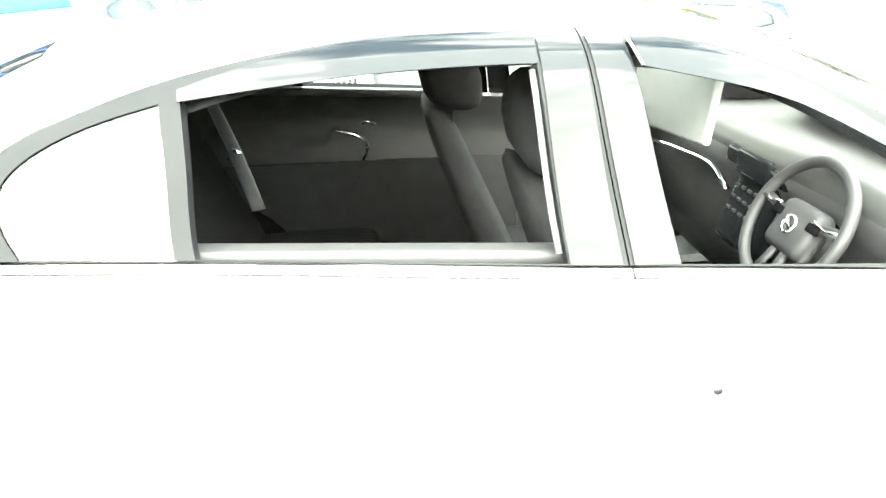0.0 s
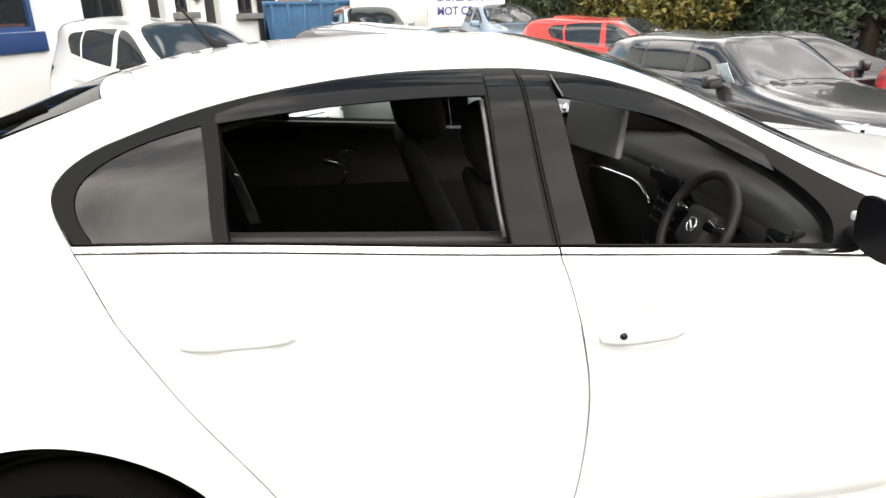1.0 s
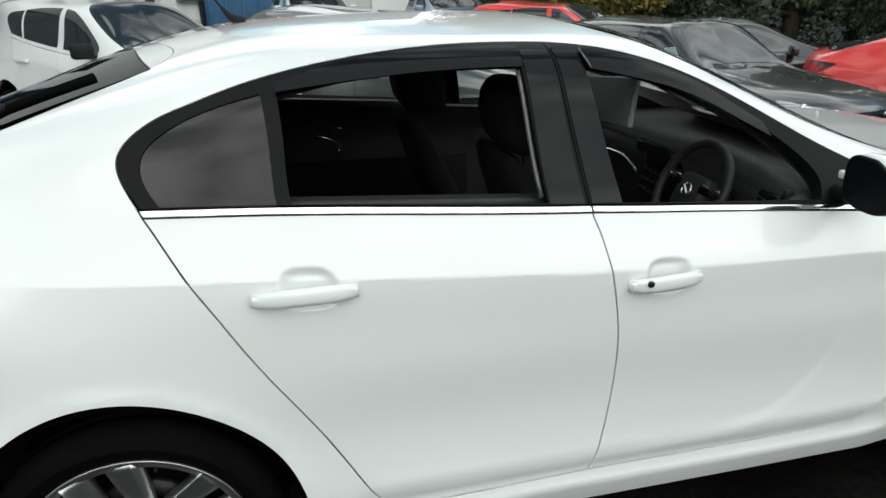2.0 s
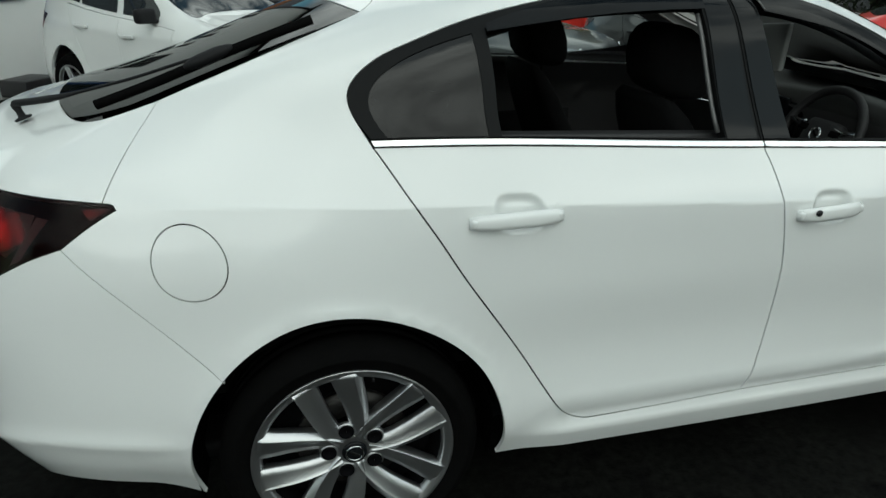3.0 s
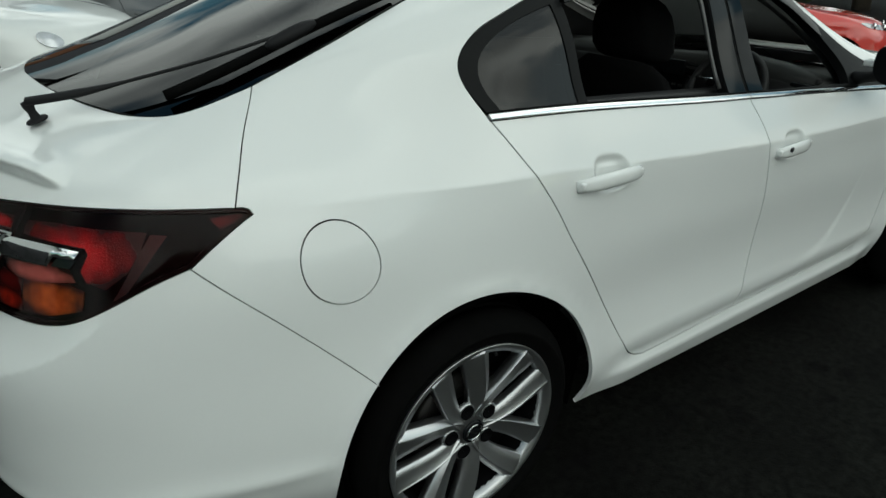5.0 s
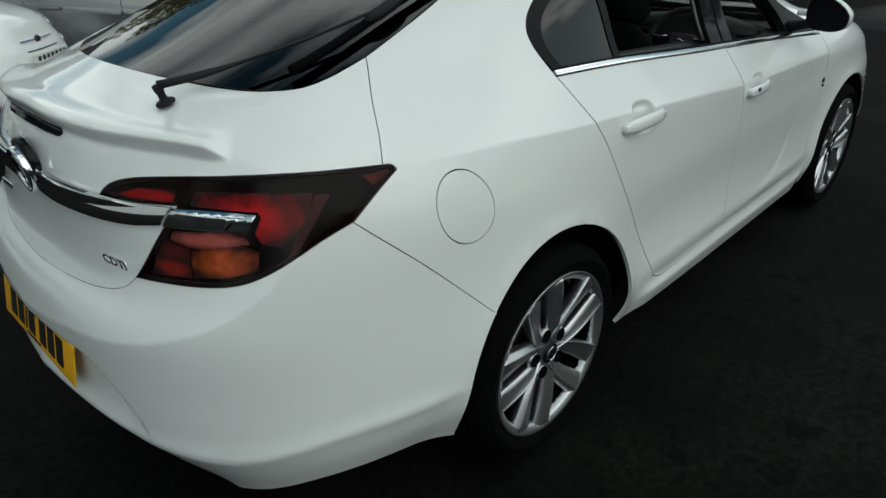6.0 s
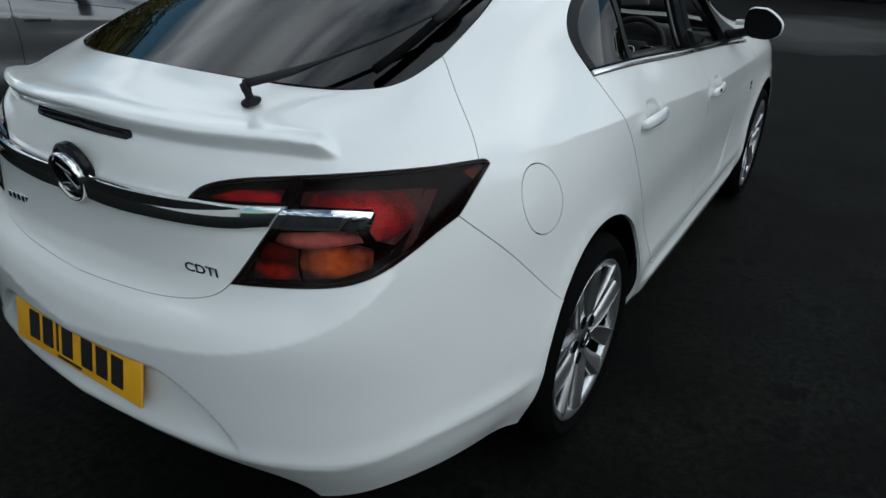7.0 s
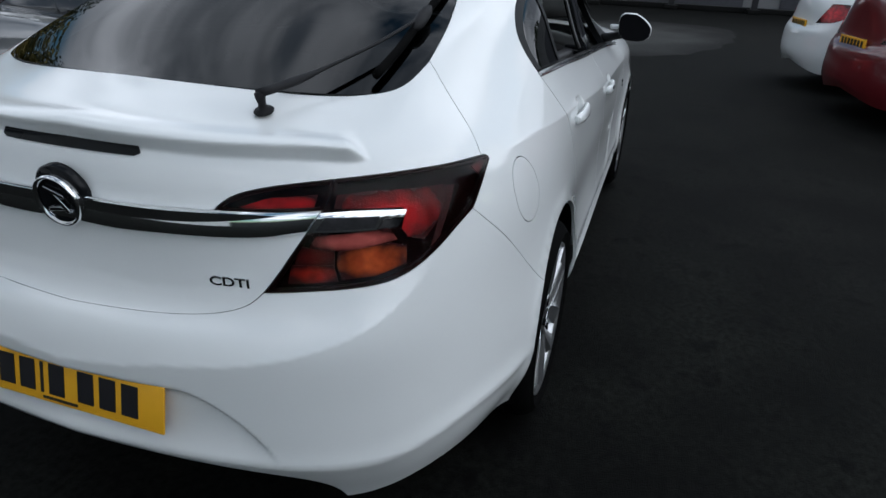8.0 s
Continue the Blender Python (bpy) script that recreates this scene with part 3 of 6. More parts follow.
def white_relief(u, v):
    """Creases, wheel lips, handle cups, the boot's lip and the plate's hollow; metres outwards."""
    d = np.zeros_like(u)
    crease = np.interp(u, (1.6, 3.08, 3.2, 3.43, 3.87, 4.22, 4.577), (0.700, 0.711, 0.717, 0.720, 0.734, 0.731, 0.721))
    d += 0.0068 * np.exp(-np.abs(v - crease) / 0.036) * smoothstep(1.6, 2.2, u) * (1 - smoothstep(4.40, 4.60, u))
    for c in (ARCH_REAR, ARCH_FRONT):
        r = np.hypot(u - c, v - ARCH_V)
        d += (0.007 * np.exp(-((r - 0.397) / 0.024) ** 2) + 0.006 * np.exp(-((r - 0.385) / 0.085) ** 2)) * smoothstep(-0.02, 0.16, v)
    for c, w in ((3.706, 0.708), (2.820, 0.689)):
        d -= 0.016 * (1 - smoothstep(0.15, 1.3, np.abs((u - c) / 0.060) ** 3 + np.abs((v - w) / 0.047) ** 3))
    low_edge = np.interp(u, (5.0, 5.05, 5.10, 5.15, 5.23, 5.41, 5.7), (0.838, 0.848, 0.860, 0.867, 0.873, 0.881, 0.886))
    lip = np.where(v < low_edge, np.exp(-((v - low_edge) / 0.010) ** 2), np.exp(-((v - low_edge) / 0.050) ** 2))
    d += 0.034 * lip * smoothstep(4.995, 5.05, u)
    edge = 0.337 - 0.128 * (np.clip(5.44 - u, 0, 0.4) / 0.18) ** 1.7
    d -= 0.020 * smoothstep(-0.004, 0.022, edge - v) * smoothstep(0.10, 0.26, v) * smoothstep(5.20, 5.32, u)
    sweep = np.interp(u, (2.20, 2.263, 2.306, 2.35, 2.409, 2.47, 2.538, 2.65, 2.77, 3.05, 3.45, 3.7), (0.56, 0.42, 0.335, 0.285, 0.238, 0.21, 0.190, 0.177, 0.170, 0.163, 0.151, 0.150))
    d -= (1 - 0.8 * smoothstep(0.22, 0.45, v)) * (0.0042 - 0.0022 * smoothstep(2.5, 3.2, u)) * np.exp(-np.clip(v - sweep - 0.02, 0, 9) / 0.10) * smoothstep(-0.020, 0.020, v - sweep) * smoothstep(1.9, 2.15, u) * (1 - smoothstep(3.3, 3.6, u))
    shelf = 0.405 + 0.15 * np.clip((5.40 - u) / 0.50, -0.3, 1.4) ** 2 * np.sign(5.40 - u) + 0.10 * np.clip((5.40 - u) / 0.50, -0.6, 1.0) * 0.5
    d += 0.010 * np.where(v > shelf, np.exp(-(v - shelf) / 0.05), np.exp(-(shelf - v) / 0.11)) * smoothstep(4.70, 5.0, u)
    low = 0.152 + 0.036 * (1 - smoothstep(4.75, 5.05, u))
    d += (0.011 * np.exp(-np.abs((v - low) / 0.028) ** 1.5) - 0.022 * (1 - smoothstep(0.0, 0.15, v))) * smoothstep(4.47, 4.65, u)
    door = smoothstep(1.95, 2.1, u) * (1 - smoothstep(3.55, 3.7, u))
    d += (0.010 * (1 - smoothstep(0.086, 0.106, v)) - 0.007 * np.exp(-((v - 0.125) / 0.022) ** 2) + 0.004 * np.exp(-((v - 0.185) / 0.025) ** 2)) * door
    return d


SKIN = Skin(NET, white_relief)
DOOR_REAR = [(4.064, .866), (4.008, .806), (3.956, .743), (3.909, .673), (3.858, .585), (3.784, .47), (3.699, .329), (3.616, .194), (3.58, .145), (3.545, .118), (3.503, .106)]
DOOR_FOOT = [(3.503, .106), (3.25, .110), (3.007, .115)]
DOOR_FOOT_FRONT = [(3.007, .115), (2.6, .118), (2.25, .122)]
DOOR_FRONT = [(2.25, .122), (2.08, .17), (1.99, .35), (1.96, .6), (1.985, .80)]
SHUT = [(3.007, .115), (2.978, .2), (2.952, .325), (2.947, .477), (2.956, .594), (2.969, .671), (2.984, .751), (2.996, .824), (3.003, .857)]
SHUT_TOP = [(3.008, .886), (3.012, .99), (3.016, 1.1), (3.01, 1.289)]
DLO_FRONT = [(1.985, .80), (2.01, .87), (2.06, .96), (2.14, 1.07), (2.25, 1.150), (2.4, 1.197), (2.656, 1.238), (2.85, 1.268), (3.01, 1.289)]
DLO_REAR = [(3.01, 1.289), (3.15, 1.288), (3.297, 1.277), (3.546, 1.231), (3.678, 1.205), (3.823, 1.175), (3.955, 1.140), (4.022, 1.117), (4.086, 1.070), (4.117, 1.012), (4.110, .945), (4.082, .892), (4.064, .866)]
LAMP_FOOT = [(5.268, .622), (5.17, .616), (5.06, .606), (4.97, .606), (4.88, .626), (4.82, .642), (4.748, .656)]
LAMP_BACK = [(4.748, .656), (4.687, .688), (4.640, .711), (4.614, .723)]
LAMP_TIP = [(4.614, .723), (4.620, .733), (4.645, .738)]
LAMP_TOP = [(4.645, .738), (4.79, .757), (4.883, .772), (5.0, .787), (5.085, .793)]
LAMP_SPLIT = [(5.085, .793), (5.098, .765), (5.118, .740), (5.155, .710), (5.205, .672), (5.268, .622)]
LAMP_NOSE = [(5.085, .793), (5.18, .793), (5.26, .784), (5.3, .771), (5.333, .752)]
SEAM = [(4.425, .356), (4.53, .468), (4.63, .567), (4.748, .656)]
GATE_FOOT = [(5.704, .545), (5.66, .546), (5.49, .557), (5.35, .58), (5.297, .601), (5.268, .622)]
GATE_SIDE = [(4.645, .738), (4.618, .83), (4.608, .93), (4.612, 1.02), (4.629, 1.096)]
PANE_SIDE = [(4.629, 1.096), (4.515, 1.165), (4.41, 1.218), (4.3, 1.264), (4.18, 1.305), (4.09, 1.338)]
PANE_FOOT = [(4.629, 1.096), (4.70, 1.078), (4.78, 1.066), (4.86, 1.078), (4.947, 1.128), (5.078, 1.195), (5.27, 1.230), (5.45, 1.238), (5.704, 1.24)]
PANE_HEAD = [(4.09, 1.338), (4.14, 1.42), (4.22, 1.62), (4.29, V_END)]
ROOF_GAP = [(4.09, 1.338), (4.035, 1.41), (4.12, 1.62), (4.18, V_END)]
SCREEN_SIDE = [(2.75, V_END), (2.72, 1.62), (2.65, 1.42), (2.54, 1.345), (2.4, 1.29), (2.2, 1.232), (2.0, 1.165), (1.8, 1.12), (1.62, 1.10)]
BONNET_SIDE = [(1.62, 1.10), (1.45, 1.0), (1.2, .92), (.9, .84), (.78, .80)]
NOSE_SEAM = [(.78, .80), (.88, .62), (1.08, .47), (1.248, .356)]
QUARTER = [(4.026, .892), (4.052, .928), (4.064, .969), (4.05, 1.024), (3.992, 1.077), (3.892, 1.117), (3.742, 1.146)]
CUPS = [(3.62, .64, 3.79, .78, .006), (2.735, .62, 2.905, .76, .006)]


def pane_fit():
    """The rear window as one smooth dome: z from x and y, fitted to its own part of the skin."""
    u, v = np.meshgrid(np.linspace(4.15, 4.85, 30), np.linspace(1.2, V_END, 30))
    ok = (v > 1.34 - (u - 4.09) * 0.43)
    p, _ = SKIN.base(u[ok], v[ok])
    foot = curve(PANE_FOOT, 0.03)
    side = curve(PANE_SIDE, 0.03)
    for line in (foot, side):
        q, _ = SKIN.base(line[:, 0], line[:, 1])
        p = np.concatenate([p] + [q] * 8)
    x, y2 = p[:, 0] + 0.35, p[:, 1] ** 2
    a = np.stack([np.ones_like(x), x, x * x, x ** 3, y2, y2 * x, y2 * y2, y2 * x * x], 1)
    return np.linalg.lstsq(a, p[:, 2], rcond=None)[0]


PANE_COEFF = pane_fit()


def pane_form(p):
    c = PANE_COEFF
    x, y = p[:, 0] + 0.35, p[:, 1]
    y2 = y * y
    z = c[0] + c[1] * x + c[2] * x * x + c[3] * x ** 3 + c[4] * y2 + c[5] * y2 * x + c[6] * y2 * y2 + c[7] * y2 * x * x
    zx = c[1] + 2 * c[2] * x + 3 * c[3] * x * x + c[5] * y2 + 2 * c[7] * y2 * x
    zy = 2 * c[4] * y + 2 * c[5] * y * x + 4 * c[6] * y2 * y + 2 * c[7] * y * x * x
    n = np.stack([-zx, -zy, np.ones_like(zx)], 1)
    return np.stack([p[:, 0], p[:, 1], z], 1), n / np.linalg.norm(n, axis=1)[:, None]


def shape_of(name, runs, mat, parent, sides="R", label="", **kw):
    return part(name, sheet_mesh(SKIN, outline(*runs), name=name, sides=sides, **kw), mat, parent, label)


def handle(parent, c, v, half, sides):
    """A pull handle: a bar over the cup, with a foot at each end."""
    us = np.linspace(c - half, c + half, 15)
    f = (us - c) / half
    p, n = SKIN.base(us, np.full(15, v) - 0.003 - 0.006 * f)
    sy = -1 if sides == "L" else 1
    rows = []
    for i in range(15):
        lift = 0.031 - 0.017 * abs(f[i]) ** 3.5
        tall = 0.0205 - 0.0065 * abs(f[i]) ** 4
        q, m = Vector(p[i]), Vector(n[i])
        upw = Vector((0, 0, 1)) - m * m.z
        upw.normalize()
        ring = []
        for a, b in ((-1, -.25), (-.95, .55), (-.5, .95), (.3, 1), (.85, .75), (1, .2), (.9, -.5), (-.7, -.6)):
            w = q + upw * tall * a + m * (lift - 0.010 + 0.010 * b)
            ring.append((w.x, w.y * sy, w.z))
        rows.append(ring)
    ob = part("door_handle", lofted(rows), WHITE_PAINT, parent, "white pull handle over a hollow cup")
    for e in (1, 13):
        q, m = Vector(p[e]), Vector(n[e])
        w = q + m * 0.008
        part("handle_foot", box(w.x, w.y * sy, w.z, 0.030, 0.024, 0.022, 0.006), WHITE_PAINT, ob)
    return ob, p, n


def build_white_car():
    car = new("hatchback_car", None)
    tagged(car, "white five-door hatchback with black window trim, windows down, parked on asphalt", "car")
    arch_back = arc(ARCH_REAR, ARCH_V, ARCH_R, 192.9, 43, 40)
    arch_tail = arc(ARCH_REAR, ARCH_V, ARCH_R, 43, -12.9, 18)
    arch_nose = arc(ARCH_FRONT, ARCH_V, ARCH_R, 192.9, 137, 18)
    arch_fore = arc(ARCH_FRONT, ARCH_V, ARCH_R, 137, -12.9, 40)
    door_hole = outline(DOOR_REAR, DOOR_FOOT, DOOR_FOOT_FRONT, DOOR_FRONT, DLO_FRONT, DLO_REAR)
    flap = arc(4.462, .622, .084, 0, 360, 60, .073)[:-1]
    flap_line = np.array(flap)
    side = [[(1.918, 0), (3.755, 0)], arch_back, SEAM, LAMP_BACK, LAMP_TIP, GATE_SIDE, PANE_SIDE, ROOF_GAP, [(4.18, V_END), (2.75, V_END)], SCREEN_SIDE, BONNET_SIDE, NOSE_SEAM, arch_fore]
    shape_of("body_shell", side, WHITE_PAINT, car, "B", "white roof, wings and sills in one shell", holes=[door_hole, flap_line], gap=0.0016,
             fine=[(4.55, .765, 4.70, 1.2, .016), (3.90, .690, 4.64, .765, .0075)], depth=0.012)
    for s in "RL":
        y = -1 if s == "R" else 1
        shape_of("rear_wing_flap", [flap + [flap[0]]], WHITE_PAINT, car, s, "round fuel filler flap", gap=0.0012, grid=0.02) if s == "R" else shape_of("filler_cover", [flap + [flap[0]]], WHITE_PAINT, car, s, gap=0.0)
        rear = shape_of("rear_door", [DOOR_REAR, DOOR_FOOT, SHUT, [(3.003, .8675), (3.5, .8685), (4.061, .8675)]], WHITE_PAINT, car, s, "white rear door", gap=0.0023, fine=[(2.96, .690, 3.60, .765, .0075), (3.81, .690, 4.05, .765, .0075), CUPS[0]], depth=0.03)
        front = shape_of("front_door", [SHUT[::-1], DOOR_FOOT_FRONT, DOOR_FRONT, [(1.985, .808), (2.31, .833), (2.7, .857), (3.003, .8675)]], WHITE_PAINT, car, s, "white front door with a swept crease", gap=0.0023, fine=[CUPS[1], (2.0, .680, 2.73, .745, .0075), (2.91, .680, 2.96, .745, .0075), (1.97, .1, 3.0, .50, .012)], depth=0.03)
        shape_of("belt_strip", [[(3.006, .8675), (3.5, .8685), (4.060, .8675)], [(4.060, .8675), (4.067, .876), (4.07, .882)], [(4.07, .882), (3.5, .883), (3.008, .882)], [(3.008, .882), (3.006, .8675)]], SATIN_CHROME, rear, s, "bright belt strip", out=lambda u, v: 0.0035 + 0.0028 * np.sqrt(np.clip(1 - ((v - 0.877) / 0.0105) ** 2, 0.02, 1)), gap=0.0, grid=0.0036)
        shape_of("belt_strip", [[(3.001, .8675), (2.7, .857), (2.31, .835), (2.0, .815)], [(2.0, .815), (2.01, .826)], [(2.01, .826), (2.31, .846), (2.7, .871), (3.003, .882)], [(3.003, .882), (3.001, .8675)]], SATIN_CHROME, front, s, "bright belt strip", out=lambda u, v: 0.0035 + 0.0028 * np.sqrt(np.clip(1 - ((v - np.interp(u, (2.0, 2.31, 2.7, 3.0), (0.8225, 0.8430, 0.8665, 0.877))) / 0.0105) ** 2, 0.02, 1)), gap=0.0, grid=0.0036)
        quarter = outline(QUARTER, [(3.742, 1.146), (3.728, 1.02), (3.722, .892)], [(3.722, .892), (4.026, .892)])
        rwin = outline([(3.681, .892), (3.688, 1.019), (3.699, 1.156)], [(3.699, 1.156), (3.546, 1.197), (3.423, 1.221), (3.301, 1.232), (3.111, 1.238)], [(3.111, 1.238), (3.113, 1.086), (3.105, .893)], [(3.105, .893), (3.681, .892)])
        fwin = outline([(2.921, .891), (2.924, 1.057), (2.919, 1.232)], [(2.919, 1.232), (2.78, 1.224), (2.59, 1.192), (2.43, 1.155), (2.33, 1.105), (2.275, 1.03), (2.29, .93), (2.33, .867)], [(2.33, .867), (2.6, .88), (2.921, .891)])
        shape_of("window_frame", [[(3.012, .887), (3.5, .888), (4.072, .887)], [(4.072, .887), *DLO_REAR[::-1][2:]], SHUT_TOP[::-1]], BLACK_TRIM, rear, s, "black window surround", holes=[quarter, rwin], gap=0.0015, grid=0.02, depth=0.03)
        shape_of("window_frame", [[(3.004, .887), (2.7, .877), (2.31, .850), (2.02, .832)], [(2.02, .832), *DLO_FRONT[1:]], SHUT_TOP[::-1]], BLACK_TRIM, front, s, "black window surround", holes=[fwin], gap=0.0015, grid=0.02, depth=0.03)
        part("quarter_window", sheet_mesh(SKIN, shrunk(quarter, -0.004), name="quarter_window", sides=s, out=-0.003, depth=0, grid=0.02), PRIVACY, rear, "fixed dark quarter window")
        pillar = [[(3.0185, .889), (3.0225, 1.0), (3.024, 1.1), (3.0185, 1.245)], [(3.0185, 1.245), (3.10, 1.24)], [(3.10, 1.24), (3.107, 1.086), (3.101, .889)], [(3.101, .889), (3.0185, .889)]]
        shape_of("pillar_cover", pillar, BLACK_GLOSS, rear, s, "gloss black pillar cover", out=0.003, grid=0.02, depth=0.006)
        pillar = [[(2.923, .889), (2.928, 1.057), (2.925, 1.245)], [(2.925, 1.245), (3.003, 1.248)], [(3.003, 1.248), (3.007, 1.1), (3.004, 1.0), (3.000, .889)], [(3.000, .889), (2.923, .889)]]
        shape_of("pillar_cover", pillar, BLACK_GLOSS, front, s, "gloss black pillar cover", out=0.003, grid=0.02, depth=0.006)
        if s == "L":
            part("rear_pane", sheet_mesh(SKIN, shrunk(rwin, -0.004), name="rear_pane", sides=s, out=-0.006, depth=0, grid=0.03), CLEAR, rear, "closed clear window pane").visible_shadow = False
            part("front_pane", sheet_mesh(SKIN, shrunk(fwin, -0.004), name="front_pane", sides=s, out=-0.006, depth=0, grid=0.03), CLEAR, front, "closed clear window pane").visible_shadow = False
        # wind deflectors stand off the frame along the top of each window
        shape_of("wind_deflector", [[(3.70, 1.162), (3.546, 1.203), (3.423, 1.228), (3.301, 1.240), (3.108, 1.244)], [(3.108, 1.244), (3.112, 1.178)], [(3.112, 1.178), (3.236, 1.174), (3.38, 1.166), (3.548, 1.152), (3.70, 1.140)], [(3.70, 1.140), (3.70, 1.162)]], SMOKE if s == "L" else BLACK_GLOSS, rear, s, "smoked wind deflector", out=0.014, grid=0.014, depth=0.003)
        shape_of("wind_deflector", [[(2.915, 1.236), (2.78, 1.228), (2.59, 1.197), (2.43, 1.160), (2.31, 1.10)], [(2.31, 1.10), (2.33, 1.06)], [(2.33, 1.06), (2.42, 1.10), (2.542, 1.136), (2.757, 1.160), (2.912, 1.176)], [(2.912, 1.176), (2.915, 1.236)]], SMOKE if s == "L" else BLACK_GLOSS, front, s, "smoked wind deflector", out=0.014, grid=0.014, depth=0.003)
        clip = np.array([(2.925, 1.232), (2.915, 1.176)])
        q, n = SKIN.base(clip[:, 0], clip[:, 1])
        ends = [tuple((Vector(a) + Vector(b) * 0.017) * Vector((1, 1, 1)) if s == "R" else Vector(((a + b * 0.017) * np.array([1, -1, 1])))) for a, b in zip(q, n)]
        part("deflector_clip", tube(ends, 0.0025, 8), RUN_GREY, front, "bright end clip")
        # bright window run at the front edge of the open rear window
        run = curve([(3.118, 1.17), (3.119, 1.05), (3.112, .90)], 0.03)
        q, n = SKIN.base(run[:, 0], run[:, 1])
        part("window_run", tube([(a[0], (a[1] + 0.018) * (1 if s == "R" else -1), a[2]) for a in q], 0.006, 8), RUN_GREY, rear, "grey window guide rail")
        hr, p, n = handle(rear, 3.717, .6985, .112, s)
        hf, p, n = handle(front, 2.832, .680, .099, s)
        if s == "R":
            q, m = SKIN.base(np.array([2.888]), np.array([.684]))
            lock = lathe([(0.0085, 0.004), (0.0085, 0.0), (0.0005, 0.0)], 16)
            bmesh.ops.translate(lock, vec=(q[0][0] + 0.002, q[0][1] - 0.034, q[0][2] + 0.001), verts=lock.verts)
            part("key_lock", lock, INK, hf, "dark round key lock")
    # tail
    shape_of("rear_bumper", [arch_tail, [(4.521, 0), (4.62, .034), (4.75, .050), (4.88, .048), (5.0, .022), (5.09, 0)], [(5.09, 0), (5.125, .055), (5.176, .092), (5.25, .112), (5.45, .123), (5.704, .125)], [(5.704, .125), (5.704, .545)], GATE_FOOT, LAMP_FOOT, SEAM[::-1]], WHITE_PAINT, car, "B",
             "white rear bumper with a plate hollow", gap=0.0004, fine=[(4.75, .37, 5.7, .60, .012), (5.2, .17, 5.7, .37, .008), (4.55, .08, 5.7, .25, .012)], depth=0.012)
    gate = shape_of("tailgate", [GATE_FOOT, LAMP_SPLIT[::-1][:4], [(5.118, .740), (5.218, .745), (5.333, .752)], LAMP_NOSE[::-1], LAMP_TOP[::-1], GATE_SIDE, PANE_FOOT, [(5.704, 1.24), (5.704, .545)]], WHITE_PAINT, car, "B",
                    "white tailgate with a boot lip", gap=0.0016, fine=[(4.97, .82, 5.32, .90, .0036), (5.32, .85, 5.71, .91, .0045)], depth=0.025)
    shape_of("tailgate_head", [PANE_HEAD, [(4.29, V_END), (4.18, V_END)], ROOF_GAP[::-1]], WHITE_PAINT, gate, "B", "white strip over the rear window", gap=0.0016, grid=0.03)
    shape_of("rear_window", [PANE_SIDE[::-1], PANE_FOOT, [(5.704, 1.24), (5.704, V_END)], [(5.704, V_END), (4.29, V_END)], PANE_HEAD[::-1]], REAR_GLASS, gate, "B", "dark tinted rear window", gap=0.002, out=0.001, depth=0.006, smoother=pane_form)
    # dark printed border inside the rear window
    pane = outline(PANE_SIDE[::-1], PANE_FOOT, [(5.704, 1.24), (5.704, V_END)], [(5.704, V_END), (4.29, V_END)], PANE_HEAD[::-1])
    hole = shrunk(pane, 0.035)
    border = pane
    part("window_border", sheet_mesh(SKIN, border, holes=[hole[(hole[:, 0] < 5.70) | (hole[:, 1] < 1.8)]], name="window_border", sides="B", out=-0.004, depth=0, grid=0.03, smoother=pane_form), BLACK_TRIM, gate, "black printed border")
    for s in "RL":
        outer = [LAMP_FOOT, LAMP_BACK, LAMP_TIP, LAMP_TOP, LAMP_SPLIT]
        nose = [LAMP_NOSE, [(5.333, .752), (5.218, .744), (5.118, .735)], LAMP_SPLIT[:3][::-1]]
        lamp = shape_of("tail_lamp", outer, LAMP_DARK, car, s, "smoked red tail lamp with lenses behind a glossy cover", gap=0.001, grid=0.018, out=-0.022, depth=0.01)
        inner = shape_of("tail_lamp_inner", nose, LAMP_DARK, gate, s, "smoked red lamp on the tailgate", gap=0.0005, grid=0.015, out=-0.018, depth=0.01)

        def lens(name, pts, mat, parent, label, deep):
            line = [*pts, pts[0]]
            shape_of(name, [[p, q] for p, q in zip(line, line[1:])], mat, parent, s, label, grid=0.010, out=deep, depth=0.004)
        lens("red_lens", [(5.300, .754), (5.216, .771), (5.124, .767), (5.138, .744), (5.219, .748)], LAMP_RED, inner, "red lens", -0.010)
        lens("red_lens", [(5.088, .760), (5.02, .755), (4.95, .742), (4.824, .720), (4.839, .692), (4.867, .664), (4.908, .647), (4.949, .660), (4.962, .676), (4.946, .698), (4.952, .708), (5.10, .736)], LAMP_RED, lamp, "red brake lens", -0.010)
        # a grey-brown reflection on the lamp, painted as a strip of its own
        lens("reflection_strip", [(4.818, .716), (4.785, .710), (4.867, .638), (4.893, .630)], LAMP_REFLECTION, lamp, "dark strip painted for a reflection on the lamp", -0.012)
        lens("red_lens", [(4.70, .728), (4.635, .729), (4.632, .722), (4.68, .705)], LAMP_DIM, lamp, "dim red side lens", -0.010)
        # sky reflected in the lamp's bowl, painted pale pink at a middle spot
        lens("lens_highlight", [(5.146, .697), (4.992, .683), (4.976, .662), (5.08, .666), (5.114, .670), (5.166, .682)], LAMP_HIGHLIGHT, lamp, "pale pink patch painted for the bright reflection in the lamp", -0.010)
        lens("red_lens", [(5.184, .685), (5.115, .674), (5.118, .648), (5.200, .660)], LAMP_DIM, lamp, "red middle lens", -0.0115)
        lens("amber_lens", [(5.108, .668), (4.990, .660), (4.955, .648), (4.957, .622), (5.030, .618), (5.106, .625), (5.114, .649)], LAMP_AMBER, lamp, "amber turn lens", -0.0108)
